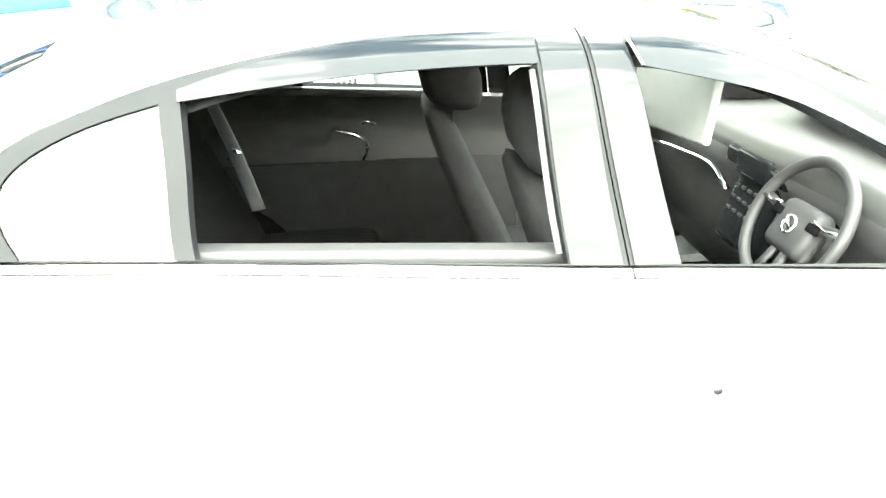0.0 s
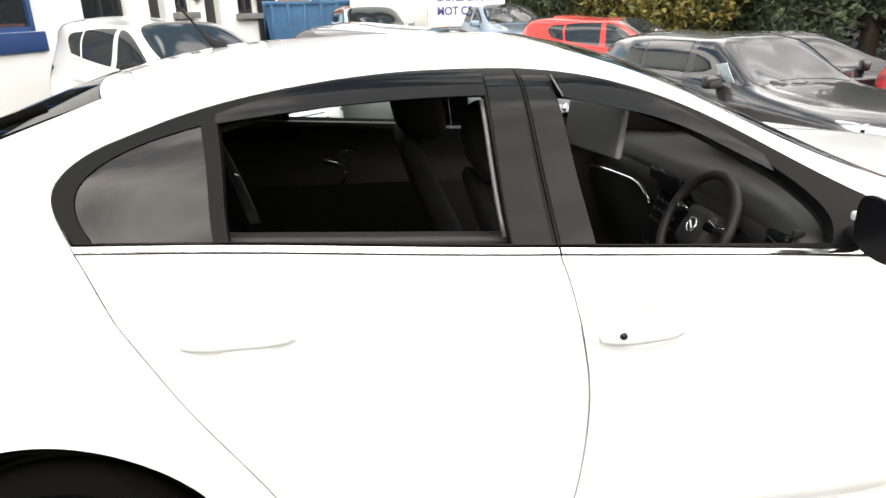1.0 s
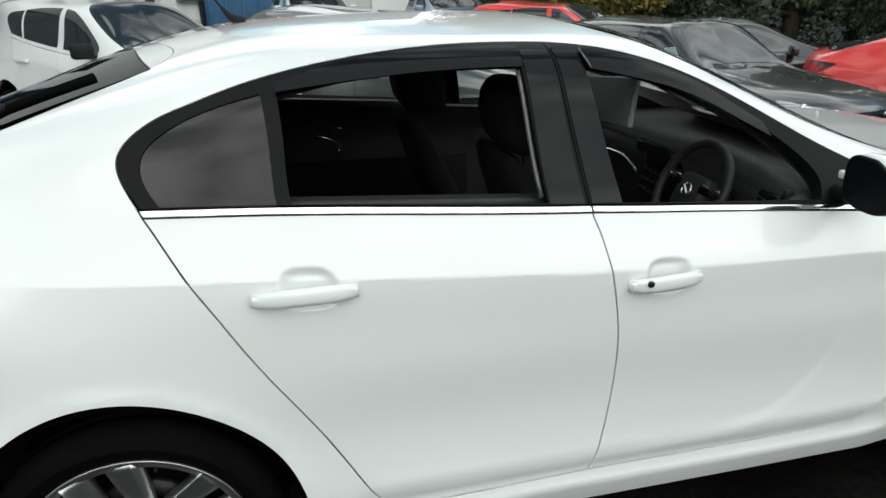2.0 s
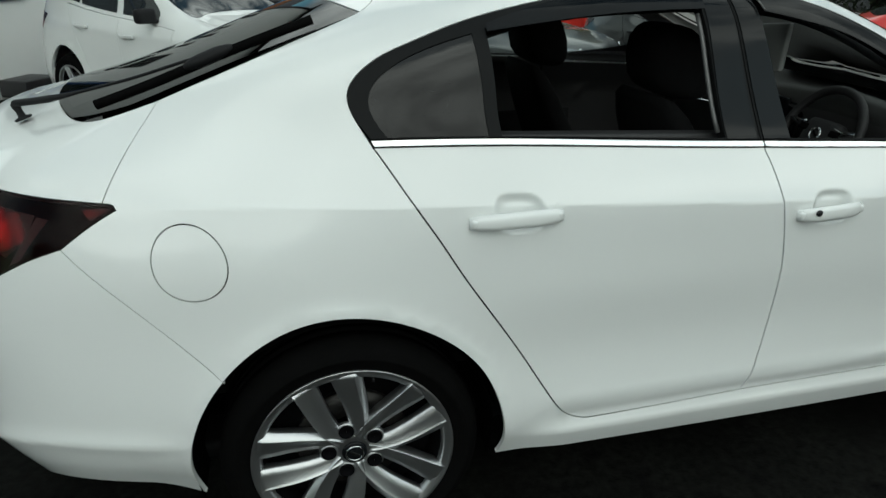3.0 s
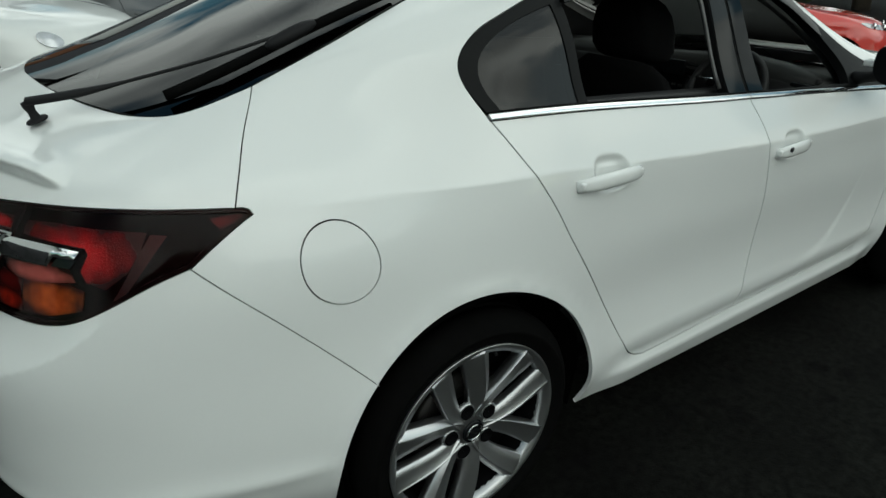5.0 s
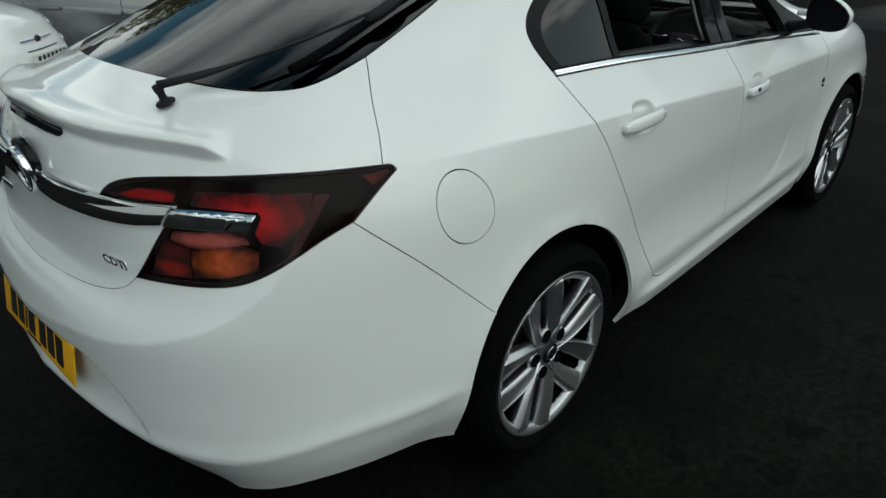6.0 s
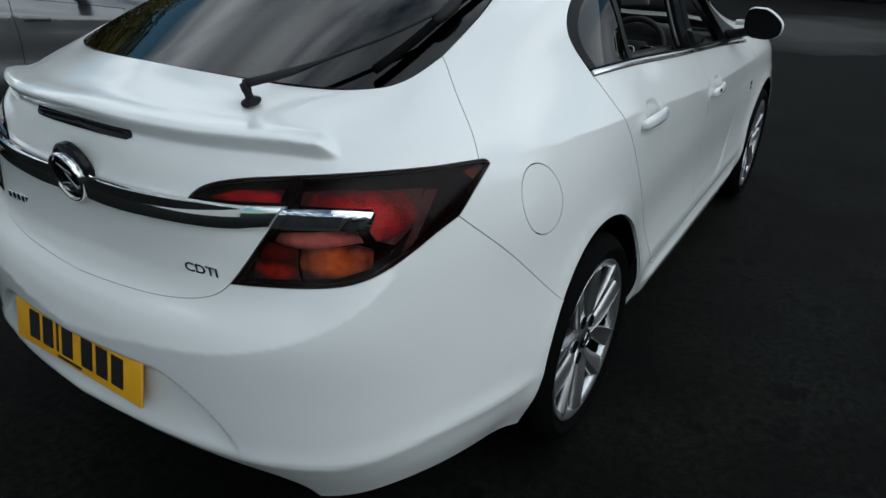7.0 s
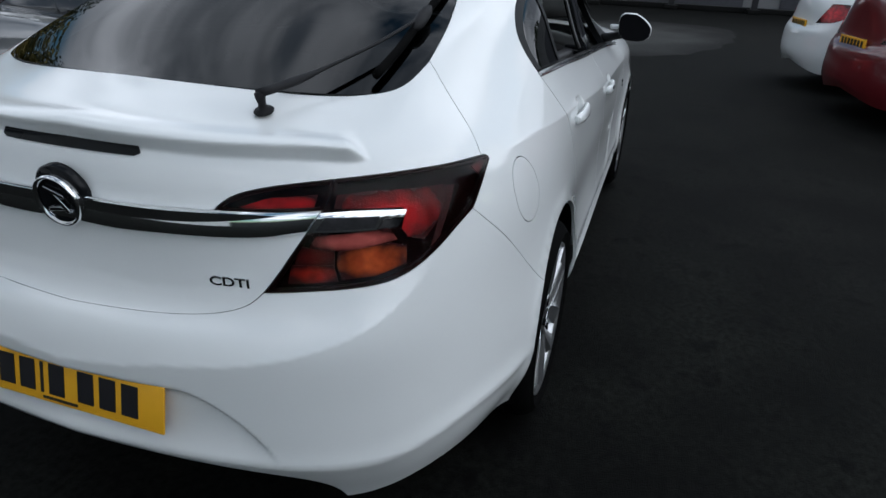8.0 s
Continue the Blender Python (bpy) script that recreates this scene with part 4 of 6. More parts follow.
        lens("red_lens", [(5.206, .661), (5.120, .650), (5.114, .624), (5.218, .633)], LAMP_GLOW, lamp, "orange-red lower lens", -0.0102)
        shape_of("lamp_cover", outer, LAMP_COVER, lamp, s, "glossy smoked cover", gap=0.0015, grid=0.016, out=0.003, depth=0.0).visible_shadow = False
        shape_of("lamp_cover", nose, LAMP_COVER, inner, s, "glossy smoked cover", gap=0.0015, grid=0.014, out=0.003, depth=0.0).visible_shadow = False
        rim = material("lamp_edge" + s, (0.005, 0.004, 0.004), 0.4, vary=0.2, scale=20, spec=0.1)
        for line, owner in ((outer, lamp), (nose, inner)):
            edge = outline(*line)
            part("lamp_edge", sheet_mesh(SKIN, shrunk(edge, 0.001), holes=[shrunk(edge, 0.007)], name="lamp_edge", sides=s, out=0.0015, depth=0.02, grid=0.016), rim, owner, "black edge of the lamp")
        def tip_form(lift):
            """A sharp upper edge that faces the sky over a face that leans down."""
            def form(u, v):
                below = 0.733 - (5.128 - u) * 0.165 - v
                return 0.0135 + lift - 0.20 * np.clip(below - 0.006, 0, 1) - 0.5 * np.clip(0.006 - below, 0, 1)
            return form
        tip = shape_of("chrome_tip", [[(5.160, .7065), (5.128, .733)], [(5.128, .733), (5.042, .7215), (4.952, .704)], [(4.952, .704), (4.962, .6935)], [(4.962, .6935), (5.006, .7005)], [(5.006, .7005), (5.025, .6875)], [(5.025, .6875), (5.14, .7035), (5.160, .7065)]], CHROME, lamp, s, "chrome end of the boot strip", grid=0.004, out=tip_form(0.0), depth=0.012)
        shape_of("reversing_lens", [[(5.121, .7245), (5.014, .7065)], [(5.014, .7065), (5.028, .6908)], [(5.028, .6908), (5.143, .7075)], [(5.143, .7075), (5.121, .7245)]], material("reverse_lens" + s, (0.03, 0.03, 0.032), 0.12, vary=0.8, scale=45, spec=0.4), tip, s, "dark reversing lens", grid=0.006, out=tip_form(0.0012), depth=0.003)
        shape_of("tip_recess", [[(5.004, .6985), (4.9635, .6915)], [(4.9635, .6915), (4.976, .682)], [(4.976, .682), (5.021, .6875)], [(5.021, .6875), (5.004, .6985)]], BLACK_GLOSS, tip, s, "gloss black recess", grid=0.010, out=0.005, depth=0.004)
    bar = shape_of("boot_strip", [[(5.128, .735), (5.218, .746), (5.305, .755), (5.428, .760), (5.577, .758), (5.704, .758)], [(5.704, .758), (5.704, .716)], [(5.704, .716), (5.59, .715), (5.444, .718), (5.318, .714), (5.229, .709), (5.162, .708)], [(5.162, .708), (5.128, .735)]], CHROME, gate, "B", "bright strip across the tailgate", grid=0.006, out=lambda u, v: 0.006 + 0.013 * np.sqrt(np.clip(1 - ((v - 0.736) / 0.030) ** 2, 0.02, 1)), depth=0.012)
    shape_of("strip_step", [[(5.175, .733), (5.225, .742), (5.305, .751), (5.444, .756), (5.704, .755)], [(5.704, .755), (5.704, .720)], [(5.704, .720), (5.444, .722), (5.305, .719), (5.19, .7125)], [(5.19, .7125), (5.175, .733)]], CHROME, bar, "B", "smooth band along the strip", grid=0.006, out=lambda u, v: 0.014 + 0.30 * (v - 0.722), depth=0.004)
    shape_of("brake_light", [[(5.487, .868), (5.704, .868)], [(5.704, .868), (5.704, .843)], [(5.704, .843), (5.50, .847)], [(5.50, .847), (5.482, .857), (5.487, .868)]], BLACK_GLOSS, gate, "B", "dark high brake light under the lip", grid=0.01, out=0.003, depth=0.01)
    badge_m = Matrix.Translation((-0.960, 0, 0.962)) @ Matrix.Rotation(radians(-9), 4, "Y")
    disc = lathe([(0.057, 0.0), (0.060, -0.018), (0.059, -0.025), (0.055, -0.027), (0.050, -0.021)], 48, "X")
    bmesh.ops.transform(disc, matrix=badge_m, verts=disc.verts)
    badge = part("badge_ring", disc, CHROME, gate, "round chrome badge ring")
    inner = lathe([(0.052, -0.018), (0.030, -0.0155), (0.0005, -0.0145)], 40, "X")
    bmesh.ops.transform(inner, matrix=badge_m, verts=inner.verts)
    part("badge_disc", inner, BLACK_GLOSS, badge, "dark badge disc")
    back = lathe([(0.066, 0.012), (0.067, -0.004), (0.062, -0.009), (0.030, -0.010)], 48, "X")
    bmesh.ops.transform(back, matrix=badge_m @ Matrix.Translation((0, 0, 0.010)), verts=back.verts)
    part("badge_back", back, BLACK_GLOSS, badge, "black plate behind the badge")
    bolt = joined(*[box(-0.0195, dy, dz, 0.006, w, 0.011, 0.003, m=Matrix.Rotation(a, 4, "X")) for dy, dz, w, a in ((0.004, 0.020, 0.052, 0.35), (-0.006, -0.002, 0.060, 0.95), (0.012, -0.020, 0.040, -0.2))])
    bmesh.ops.transform(bolt, matrix=badge_m, verts=bolt.verts)
    part("badge_emblem", bolt, DARK_CHROME, badge, "plain silver emblem")
    face_back = Matrix.Rotation(radians(-90), 4, "Z") @ Matrix.Rotation(radians(90), 4, "X")
    q, n = SKIN.base(np.array([5.335]), np.array([.643]))
    m = Matrix.Translation(Vector(q[0]) + Vector(n[0]) * 0.001) @ Matrix.Rotation(math.atan2(-n[0][1], -n[0][0]), 4, "Z") @ Matrix.Rotation(radians(-6), 4, "Y") @ face_back
    writing("engine_lettering", "CDTI", 0.031, CHROME, gate, m @ Matrix.Diagonal((1.25, 1, 1, 1)), "chrome engine lettering", 0.002)
    # model name on the other side: bars only
    q, n = SKIN.base(np.array([5.40, 5.35]), np.array([.65, .645]))
    for k in range(6):
        part("model_bar", box(q[0][0] - 0.002, 0.262 + k * 0.021, 0.828, 0.004, 0.014, 0.018, 0.001), CHROME, gate, "chrome bar for the model name")
    plate_m = Matrix.Translation((-1.056, 0, 0.540)) @ Matrix.Rotation(radians(PLATE_TURN), 4, "Y")
    pl = box(0, 0, 0, 0.006, 0.53, 0.113, 0.002)
    bmesh.ops.transform(pl, matrix=plate_m, verts=pl.verts)
    plate = part("number_plate", pl, PLATE_YELLOW, car, "yellow rear number plate with plain black bars")
    y = 0.201
    for wide, space in ((0.050, 0.011), (0.050, 0.011), (0.014, 0.011), (0.050, 0.033), (0.050, 0.011), (0.050, 0.011), (0.050, 0.0)):
        b = box(-0.0045, y - wide / 2, 0.004, 0.002, wide - 0.006, 0.076)
        bmesh.ops.transform(b, matrix=plate_m, verts=b.verts)
        part("plate_bar", b, INK, plate)
        y -= wide + space
    b = box(-0.0045, 0.02, -0.045, 0.002, 0.10, 0.006)
    bmesh.ops.transform(b, matrix=plate_m, verts=b.verts)
    part("maker_bar", b, INK, plate)
    # rear wiper
    piv = Vector((-0.752, -0.372, 1.142))
    wiper = part("rear_wiper", lathe([(0.021, 0.0), (0.0225, 0.003), (0.020, 0.006), (0.010, 0.008), (0.0085, 0.022), (0.011, 0.034), (0.011, 0.044), (0.0005, 0.046)], 24, "Z"), BLACK_PLASTIC, gate, "black rear wiper parked along the window")
    for vert in wiper.data.vertices:
        vert.co = Matrix.Rotation(radians(-18), 3, "Y") @ vert.co + piv
    arm = [tuple(piv + Vector((-0.012, 0.0, 0.042))), (-0.675, -0.402, 1.196), (-0.553, -0.446, 1.224), (-0.435, -0.490, 1.255), (-0.335, -0.524, 1.286), (-0.245, -0.545, 1.312)]
    part("wiper_arm", tube(flow(arm, 24), [0.0155 if i < 5 else (0.0155 - 0.0025 * (i - 4) if i < 8 else 0.0065) for i in range(24)], 8, 0.6), BLACK_PLASTIC, wiper)
    part("blade_holder", tube(flow([(-0.31, -0.540, 1.280), (-0.25, -0.541, 1.303), (-0.19, -0.538, 1.326)], 10), [0.008, .014, .017, .018, .018, .018, .018, .016, .013, .008], 8, 0.9), BLACK_PLASTIC, wiper)
    part("wiper_blade", tube(flow([(-0.53, -0.533, 1.199), (-0.40, -0.538, 1.242), (-0.205, -0.536, 1.313), (-0.084, -0.536, 1.354), (0.008, -0.530, 1.383)], 20), 0.010, 8, 1.2), RUBBER, wiper)
    # nose, bonnet and windscreen
    shape_of("bonnet", [BONNET_SIDE, [(.78, .80), (.4, .80), (0, .80)], [(0, .80), (0, V_END)], [(0, V_END), (.85, V_END)], [(.85, V_END), (.95, 1.6), (1.2, 1.35), (1.62, 1.10)]], WHITE_PAINT, car, "B", "white bonnet", gap=0.002, grid=0.05)
    shape_of("windscreen", [SCREEN_SIDE, [(1.62, 1.10), (1.2, 1.35), (.95, 1.6), (.85, V_END)], [(.85, V_END), (2.75, V_END)]], CLEAR, car, "B", "clear windscreen", gap=0.002, grid=0.05, depth=0.004).visible_shadow = False
    shape_of("front_bumper", [[(0, 0), (1.152, 0)], arch_nose, NOSE_SEAM[::-1], [(.78, .80), (.4, .80), (0, .80)], [(0, .80), (0, 0)]], WHITE_PAINT, car, "B", "white front bumper", gap=0.002, grid=0.05,
             holes=[outline([(.0, .36), (.3, .36), (.36, .42)], [(.36, .42), (.34, .62), (.28, .68)], [(.28, .68), (0.0, .70)], [(0.0, .70), (0.0, .36)])])
    shape_of("grille", [[(.0, .35), (.31, .35), (.37, .42)], [(.37, .42), (.35, .62), (.29, .69)], [(.29, .69), (0.0, .71)], [(0.0, .71), (0.0, .35)]], BLACK_PLASTIC, car, "B", "black grille", out=-0.02, grid=0.04, depth=0)
    for s in "RL":
        shape_of("headlamp", [[(.42, .66), (.70, .66), (.98, .74)], [(.98, .74), (.86, .79), (.46, .76)], [(.46, .76), (.42, .66)]], material("headlamp_lens" + s, (0.5, 0.52, 0.54), 0.08, metal=0.4, coat=1.0, vary=0.4, scale=30), car, s, "clear headlamp", out=0.004, grid=0.03, depth=0.01)
    # under body, so that no light leaks through the joints
    for x in (0.0, 2.63):
        for y in (-1, 1):
            rows = [[(x + r * math.cos(a), y * (d + (0.03 * float(smoothstep(-0.1, 0.4, math.sin(a))) if d > 0.8 else 0.0)), 0.345 + r * math.sin(a)) for a in [math.pi * k / 20 - 0.25 + 0.025 * k for k in range(21)]] for r, d in ((0.391, 0.900), (0.391, 0.62), (0.10, 0.615))]
            part("wheel_liner", lofted(rows, closed=False), LINER, car, "black wheel arch liner")
    part("floor_pan", box(1.30, 0, 0.27, 3.9, 1.50, 0.06, 0.02), BLACK_PLASTIC, car)
    part("under_tray", box(-0.58, 0, 0.38, 0.66, 1.10, 0.10, 0.03), BLACK_PLASTIC, car)
    part("boot_floor", box(-0.35, 0, 0.62, 0.95, 1.2, 0.04, 0.01), CABIN, car)
    for x in (0.0, 2.63):
        wheel(car, 0.338, 0.235, 0.262, 5, "twin", pose(x + 0.010, -0.816, 0.338, 0, 18 if x else 0, 0))
        wheel(car, 0.338, 0.235, 0.262, 5, "twin", pose(x + 0.010, 0.816, 0.338, 0, 0, 180))
    # shark-fin aerial on the roof
    part("aerial", tube(flow([(0.33, 0.0, 1.468), (0.295, 0, 1.486), (0.265, 0, 1.520), (0.205, 0, 1.600)], 14), [0.020 - 0.0165 * min(1, i / 6) for i in range(14)], 10), BLACK_PLASTIC, car, "black raked roof aerial")
    return car


white_car = build_white_car()


# ---- the cabin of the white car ----
def front_seat(y, name_label, dx=0.0):
    seat = new("front_seat", None)
    seat.parent, seat.location = white_car, (dx, 0, 0)
    tagged(seat, name_label)

    def ring(c, along, half_w, half_d, lean, k=24):
        """A rounded slice of a cushion about c; along: its height; lean: the slice's tilt."""
        pts = []
        for i in range(k):
            a = 2 * math.pi * i / k
            ca, sa = math.cos(a), math.sin(a)
            px = math.copysign(abs(ca) ** 0.55, ca) * half_d
            py = math.copysign(abs(sa) ** 0.45, sa) * half_w
            pts.append((c[0] + px * math.cos(lean), c[1] + py, c[2] + px * math.sin(lean)))
        return pts
    lean = radians(22)
    rows = []
    for f, w, d in ((0, .20, .075), (.1, .245, .085), (.35, .255, .08), (.6, .25, .07), (.82, .225, .06), (.94, .19, .05), (1.0, .14, .03)):
        up = 0.62 * f
        rows.append(ring((1.19 - math.tan(lean) * up, y, 0.50 + up), up, w, d, -0.3))
    part("backrest", lofted(rows), CLOTH, seat, "dark cloth backrest")
    rows = []
    for f, w, d in ((0, .13, .045), (.06, .155, .068), (.2, .17, .085), (.5, .165, .090), (.75, .15, .080), (.9, .125, .062), (.97, .10, .045), (1.0, .07, .022)):
        rows.append(ring((1.01 - 0.03 * f, y, 1.115 + 0.215 * f), 0, w * 0.82, d * 1.12, -0.12))
    part("headrest", lofted(rows), CLOTH, seat, "dark cloth headrest")
    for s in (-0.06, 0.06):
        part("headrest_post", tube([(1.0, y + s, 1.06), (1.0, y + s, 1.16)], 0.006, 8), CABIN, seat)
    part("cushion", box(1.42, y, 0.50, 0.52, 0.50, 0.17, 0.06, 4), CLOTH, seat)
    return seat


front_seat(-0.37, "dark cloth driver's seat with headrest", 0.105)
front_seat(0.37, "dark cloth passenger seat with headrest", -0.055)
bench = new("rear_bench", None)
bench.parent = white_car
tagged(bench, "dark cloth rear bench")
part("bench_cushion", box(0.42, 0, 0.50, 0.52, 1.36, 0.18, 0.07, 4), CLOTH, bench)
back = box(0, 0, 0, 0.16, 1.34, 0.60, 0.06, 4, m=Matrix.Rotation(radians(-24), 4, "Y"))
bmesh.ops.translate(back, vec=(0.06, 0, 0.80), verts=back.verts)
part("bench_back", back, CLOTH, bench)
for y in (-0.42, 0.0, 0.42):
    part("bench_headrest", box(-0.08, y, 1.10, 0.09, 0.25, 0.11, 0.04, 3), CLOTH, bench)
belt = tube(flow([(0.06, 0.60, 1.30), (0.13, 0.50, 1.18), (0.25, 0.30, 1.005), (0.33, 0.15, 0.86)], 12), 0.022, 8, 0.12)
strap = part("seat_belt", belt, CABIN, bench, "dark seat belt with a steel tongue")
part("belt_tongue", box(0.245, 0.30, 0.992, 0.03, 0.012, 0.045, 0.004, m=Matrix.Rotation(radians(35), 4, "Y")), CHROME, strap, "steel belt tongue")
for y in (-1, 1):
    part("wheelhouse_trim", box(0.36, y * 0.668, 0.63, 1.74, 0.012, 0.44, 0.004), material("boot_side_trim", (0.0135, 0.0135, 0.014), 0.85, vary=0.25, scale=14, bump=0.3, bump_scale=500, spec=0.12), white_car, "dark trim over the wheelhouse")
part("parcel_shelf", box(-0.33, 0, 1.03, 0.52, 1.16, 0.03, 0.01), CABIN, white_car, "dark parcel shelf")

# trim on the doors, pillars and roof
windows = outline([(2.30, .875), (2.6, .886), (3.0, .893), (3.6, .896), (4.03, .896)], [(4.03, .896), (4.064, .969), (4.05, 1.024), (3.99, 1.08), (3.89, 1.12), (3.70, 1.16)], [(3.70, 1.16), (3.5, 1.21), (3.11, 1.242), (2.92, 1.236), (2.6, 1.195), (2.4, 1.14), (2.27, 1.03), (2.30, .875)])
for s in "RL":
    y = -1 if s == "R" else 1
    lining = part("door_lining", sheet_mesh(SKIN, outline([(1.88, .12), (3.70, .12)], [(3.70, .12), (3.70, .52)], [(3.70, .52), (4.62, .52)], [(4.62, .52), (4.62, 1.06)], [(4.62, 1.06), (4.4, 1.19), (4.1, 1.29), (3.6, 1.36), (3.0, 1.38), (2.6, 1.31), (2.2, 1.19), (1.88, 1.09)], [(1.88, 1.09), (1.88, .12)]),
                                       holes=[windows], out=-0.055, sides=s, depth=0, grid=0.06, name="door_lining"), CABIN, white_car, "dark door and pillar lining")
    pull = [(0.529, y * 0.745, 0.951), (0.60, y * 0.735, 0.938), (0.652, y * 0.735, 0.900), (0.625, y * 0.735, 0.825), (0.556, y * 0.745, 0.757)]
    part("door_pull", tube(flow(pull, 22), 0.009, 8, 0.8), CHROME, lining, "curved chrome door pull")
    part("door_release", tube(flow([(0.635, y * 0.74, 0.974), (0.655, y * 0.73, 0.984), (0.69, y * 0.74, 0.968)], 10), 0.008, 8), CHROME, lining, "chrome door release")
    part("armrest", box(0.46, y * 0.75, 0.71, 0.40, 0.10, 0.05, 0.02, 3), CABIN, lining)
    # right sill is coloured darker than its left twin to take down its sheen
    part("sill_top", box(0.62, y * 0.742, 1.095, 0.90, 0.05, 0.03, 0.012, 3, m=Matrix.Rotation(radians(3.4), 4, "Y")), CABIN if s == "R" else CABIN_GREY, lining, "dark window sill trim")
part("headlining", sheet_mesh(SKIN, outline([(2.78, V_END), (2.72, 1.45), (3.0, 1.33), (3.6, 1.31), (4.02, 1.30)], [(4.02, 1.30), (4.02, 1.5), (4.12, V_END)], [(4.12, V_END), (2.78, V_END)]), out=-0.045, sides="B", depth=0, grid=0.06, name="headlining"), CABIN, white_car, "dark headlining")

# dashboard: a swept profile with a cowl over the dials
rows = []
for y, lift, reach in ((-0.76, -.025, 0.02), (-0.70, 0.0, 0.03), (-0.56, .035, .02), (-0.37, .050, 0.0), (-0.20, .030, .015), (0.0, .012, .03), (0.3, .0, .03), (0.6, -.01, .04), (0.76, -.04, .05)):
    prof = [(2.30, 1.00), (2.10, 1.005), (1.95, 1.02), (1.84, 1.035 + lift), (1.78 + reach, 1.025 + lift), (1.76 + reach, 0.995 + lift * 0.6), (1.82, 0.93), (1.80, 0.82), (1.86, 0.62), (1.95, 0.45), (2.30, 0.45)]
    rows.append([(x, y, z) for x, z in prof])
dash = part("dashboard", lofted(rows), CABIN_GREY, white_car, "grey soft dashboard with a cowl")
rows = []
for y, lift, reach in ((-0.77, -.025, 0.02), (-0.56, .035, .02), (-0.37, .050, 0.0), (-0.20, .030, .015), (0.0, .012, .03), (0.3, .0, .03), (0.77, -.04, .05)):
    prof = [(2.0, 0.985), (1.753 + reach, 0.985 + lift * 0.6), (1.808, 0.92), (1.788, 0.82), (1.848, 0.62), (1.938, 0.455), (2.0, 0.455)]
    rows.append([(x, y, z) for x, z in prof])
part("lower_dash", lofted(rows), CABIN, dash, "dark lower dashboard")
part("dial_housing", box(1.83, -0.37, 0.985, 0.05, 0.32, 0.11, 0.02, 3), CABIN, dash, "dark instrument housing")
for y in (-0.44, -0.30):
    dial = lathe([(0.050, 0.0), (0.050, -0.012), (0.044, -0.012), (0.044, -0.004)], 28, "X")
    bmesh.ops.translate(dial, vec=(1.803, y, 0.985), verts=dial.verts)
    part("dial_ring", dial, ALLOY_DARK, dash)
part("centre_console", box(1.865, -0.055, 0.86, 0.20, 0.21, 0.30, 0.03, 3, m=Matrix.Rotation(radians(16), 4, "Y")), BLACK_GLOSS, dash, "black centre console")
part("console_screen", box(1.775, -0.055, 0.985, 0.02, 0.17, 0.07, 0.008), BLACK_GLOSS, dash, "dark centre screen")
for k in range(5):
    for j in range(3):
        part("console_button", box(1.765 + 0.010 * j, -0.125 + 0.035 * k, 0.84 + 0.035 * j, 0.03, 0.020, 0.010, 0.002), CABIN, dash)
for y in (-0.17, 0.07, -0.66, 0.66):
    part("air_vent", box(1.80, y, 0.985, 0.05, 0.09, 0.05, 0.012, 3), BLACK_GLOSS, dash, "dark air vent")
part("dash_strip", tube(flow([(1.735, 0.66, 0.885), (1.757, 0.55, 0.897), (1.775, 0.35, 0.912), (1.775, 0.15, 0.912), (1.765, 0.06, 0.88)], 14), 0.011, 8, 0.6), CHROME, dash, "bright strip in the dashboard")
part("vent_knob", box(1.80, -0.715, 1.025, 0.03, 0.015, 0.02, 0.004), CABIN, dash)
# steering wheel
turn = Matrix.Translation((1.70, -0.395, 0.950)) @ Matrix.Rotation(radians(26), 4, "Y")
rows = []
for k in range(49):
    a = 2 * math.pi * k / 48
    rows.append([(0.015 * math.sin(b), (0.160 + 0.015 * math.cos(b)) * math.cos(a), (0.160 + 0.015 * math.cos(b)) * math.sin(a)) for b in [2 * math.pi * i / 12 for i in range(12)]])
ring = lofted(rows, caps=False)
bmesh.ops.remove_doubles(ring, verts=ring.verts, dist=1e-5)
bmesh.ops.transform(ring, matrix=turn, verts=ring.verts)
steering = part("steering_wheel", ring, CABIN, white_car, "black leather steering wheel with chrome accents")
hub = box(0.02, 0, -0.01, 0.06, 0.15, 0.13, 0.03, 4)
bmesh.ops.transform(hub, matrix=turn, verts=hub.verts)
part("airbag_cover", hub, CABIN, steering, "black airbag cover")
for a, b in (((0.01, 0.06, 0.01), (0.0, 0.152, 0.03)), ((0.01, -0.06, 0.01), (0.0, -0.152, 0.03)), ((0.01, 0.02, -0.06), (0.0, 0.03, -0.152)), ((0.01, -0.02, -0.06), (0.0, -0.03, -0.152))):
    sp = tube([turn @ Vector(a), turn @ Vector(b)], 0.014, 8, 0.6)
    part("wheel_spoke", sp, CABIN, steering, "black wheel spoke")
em = joined(lathe([(0.024, 0.0), (0.0245, -0.004), (0.020, -0.004), (0.020, 0.0)], 24, "X"), box(-0.003, 0, 0, 0.003, 0.034, 0.008, m=Matrix.Rotation(0.6, 4, "X")))
bmesh.ops.transform(em, matrix=turn @ Matrix.Translation((-0.012, 0, -0.005)), verts=em.verts)
part("wheel_emblem", em, CHROME, steering, "plain silver emblem")
for y in (-0.075, 0.075):
    trim = tube([turn @ Vector((-0.012, y * 0.9, 0.03)), turn @ Vector((-0.010, y * 1.5, 0.022)), turn @ Vector((-0.008, y * 2.1, 0.034))], 0.004, 6)
    part("spoke_trim", trim, CHROME, steering, "thin chrome accent")
for y in (-0.07, 0.07):
    sw = box(-0.006, y, 0.012, 0.012, 0.04, 0.022, 0.004)
    bmesh.ops.transform(sw, matrix=turn, verts=sw.verts)
    part("wheel_switch", sw, ALLOY_DARK, steering)
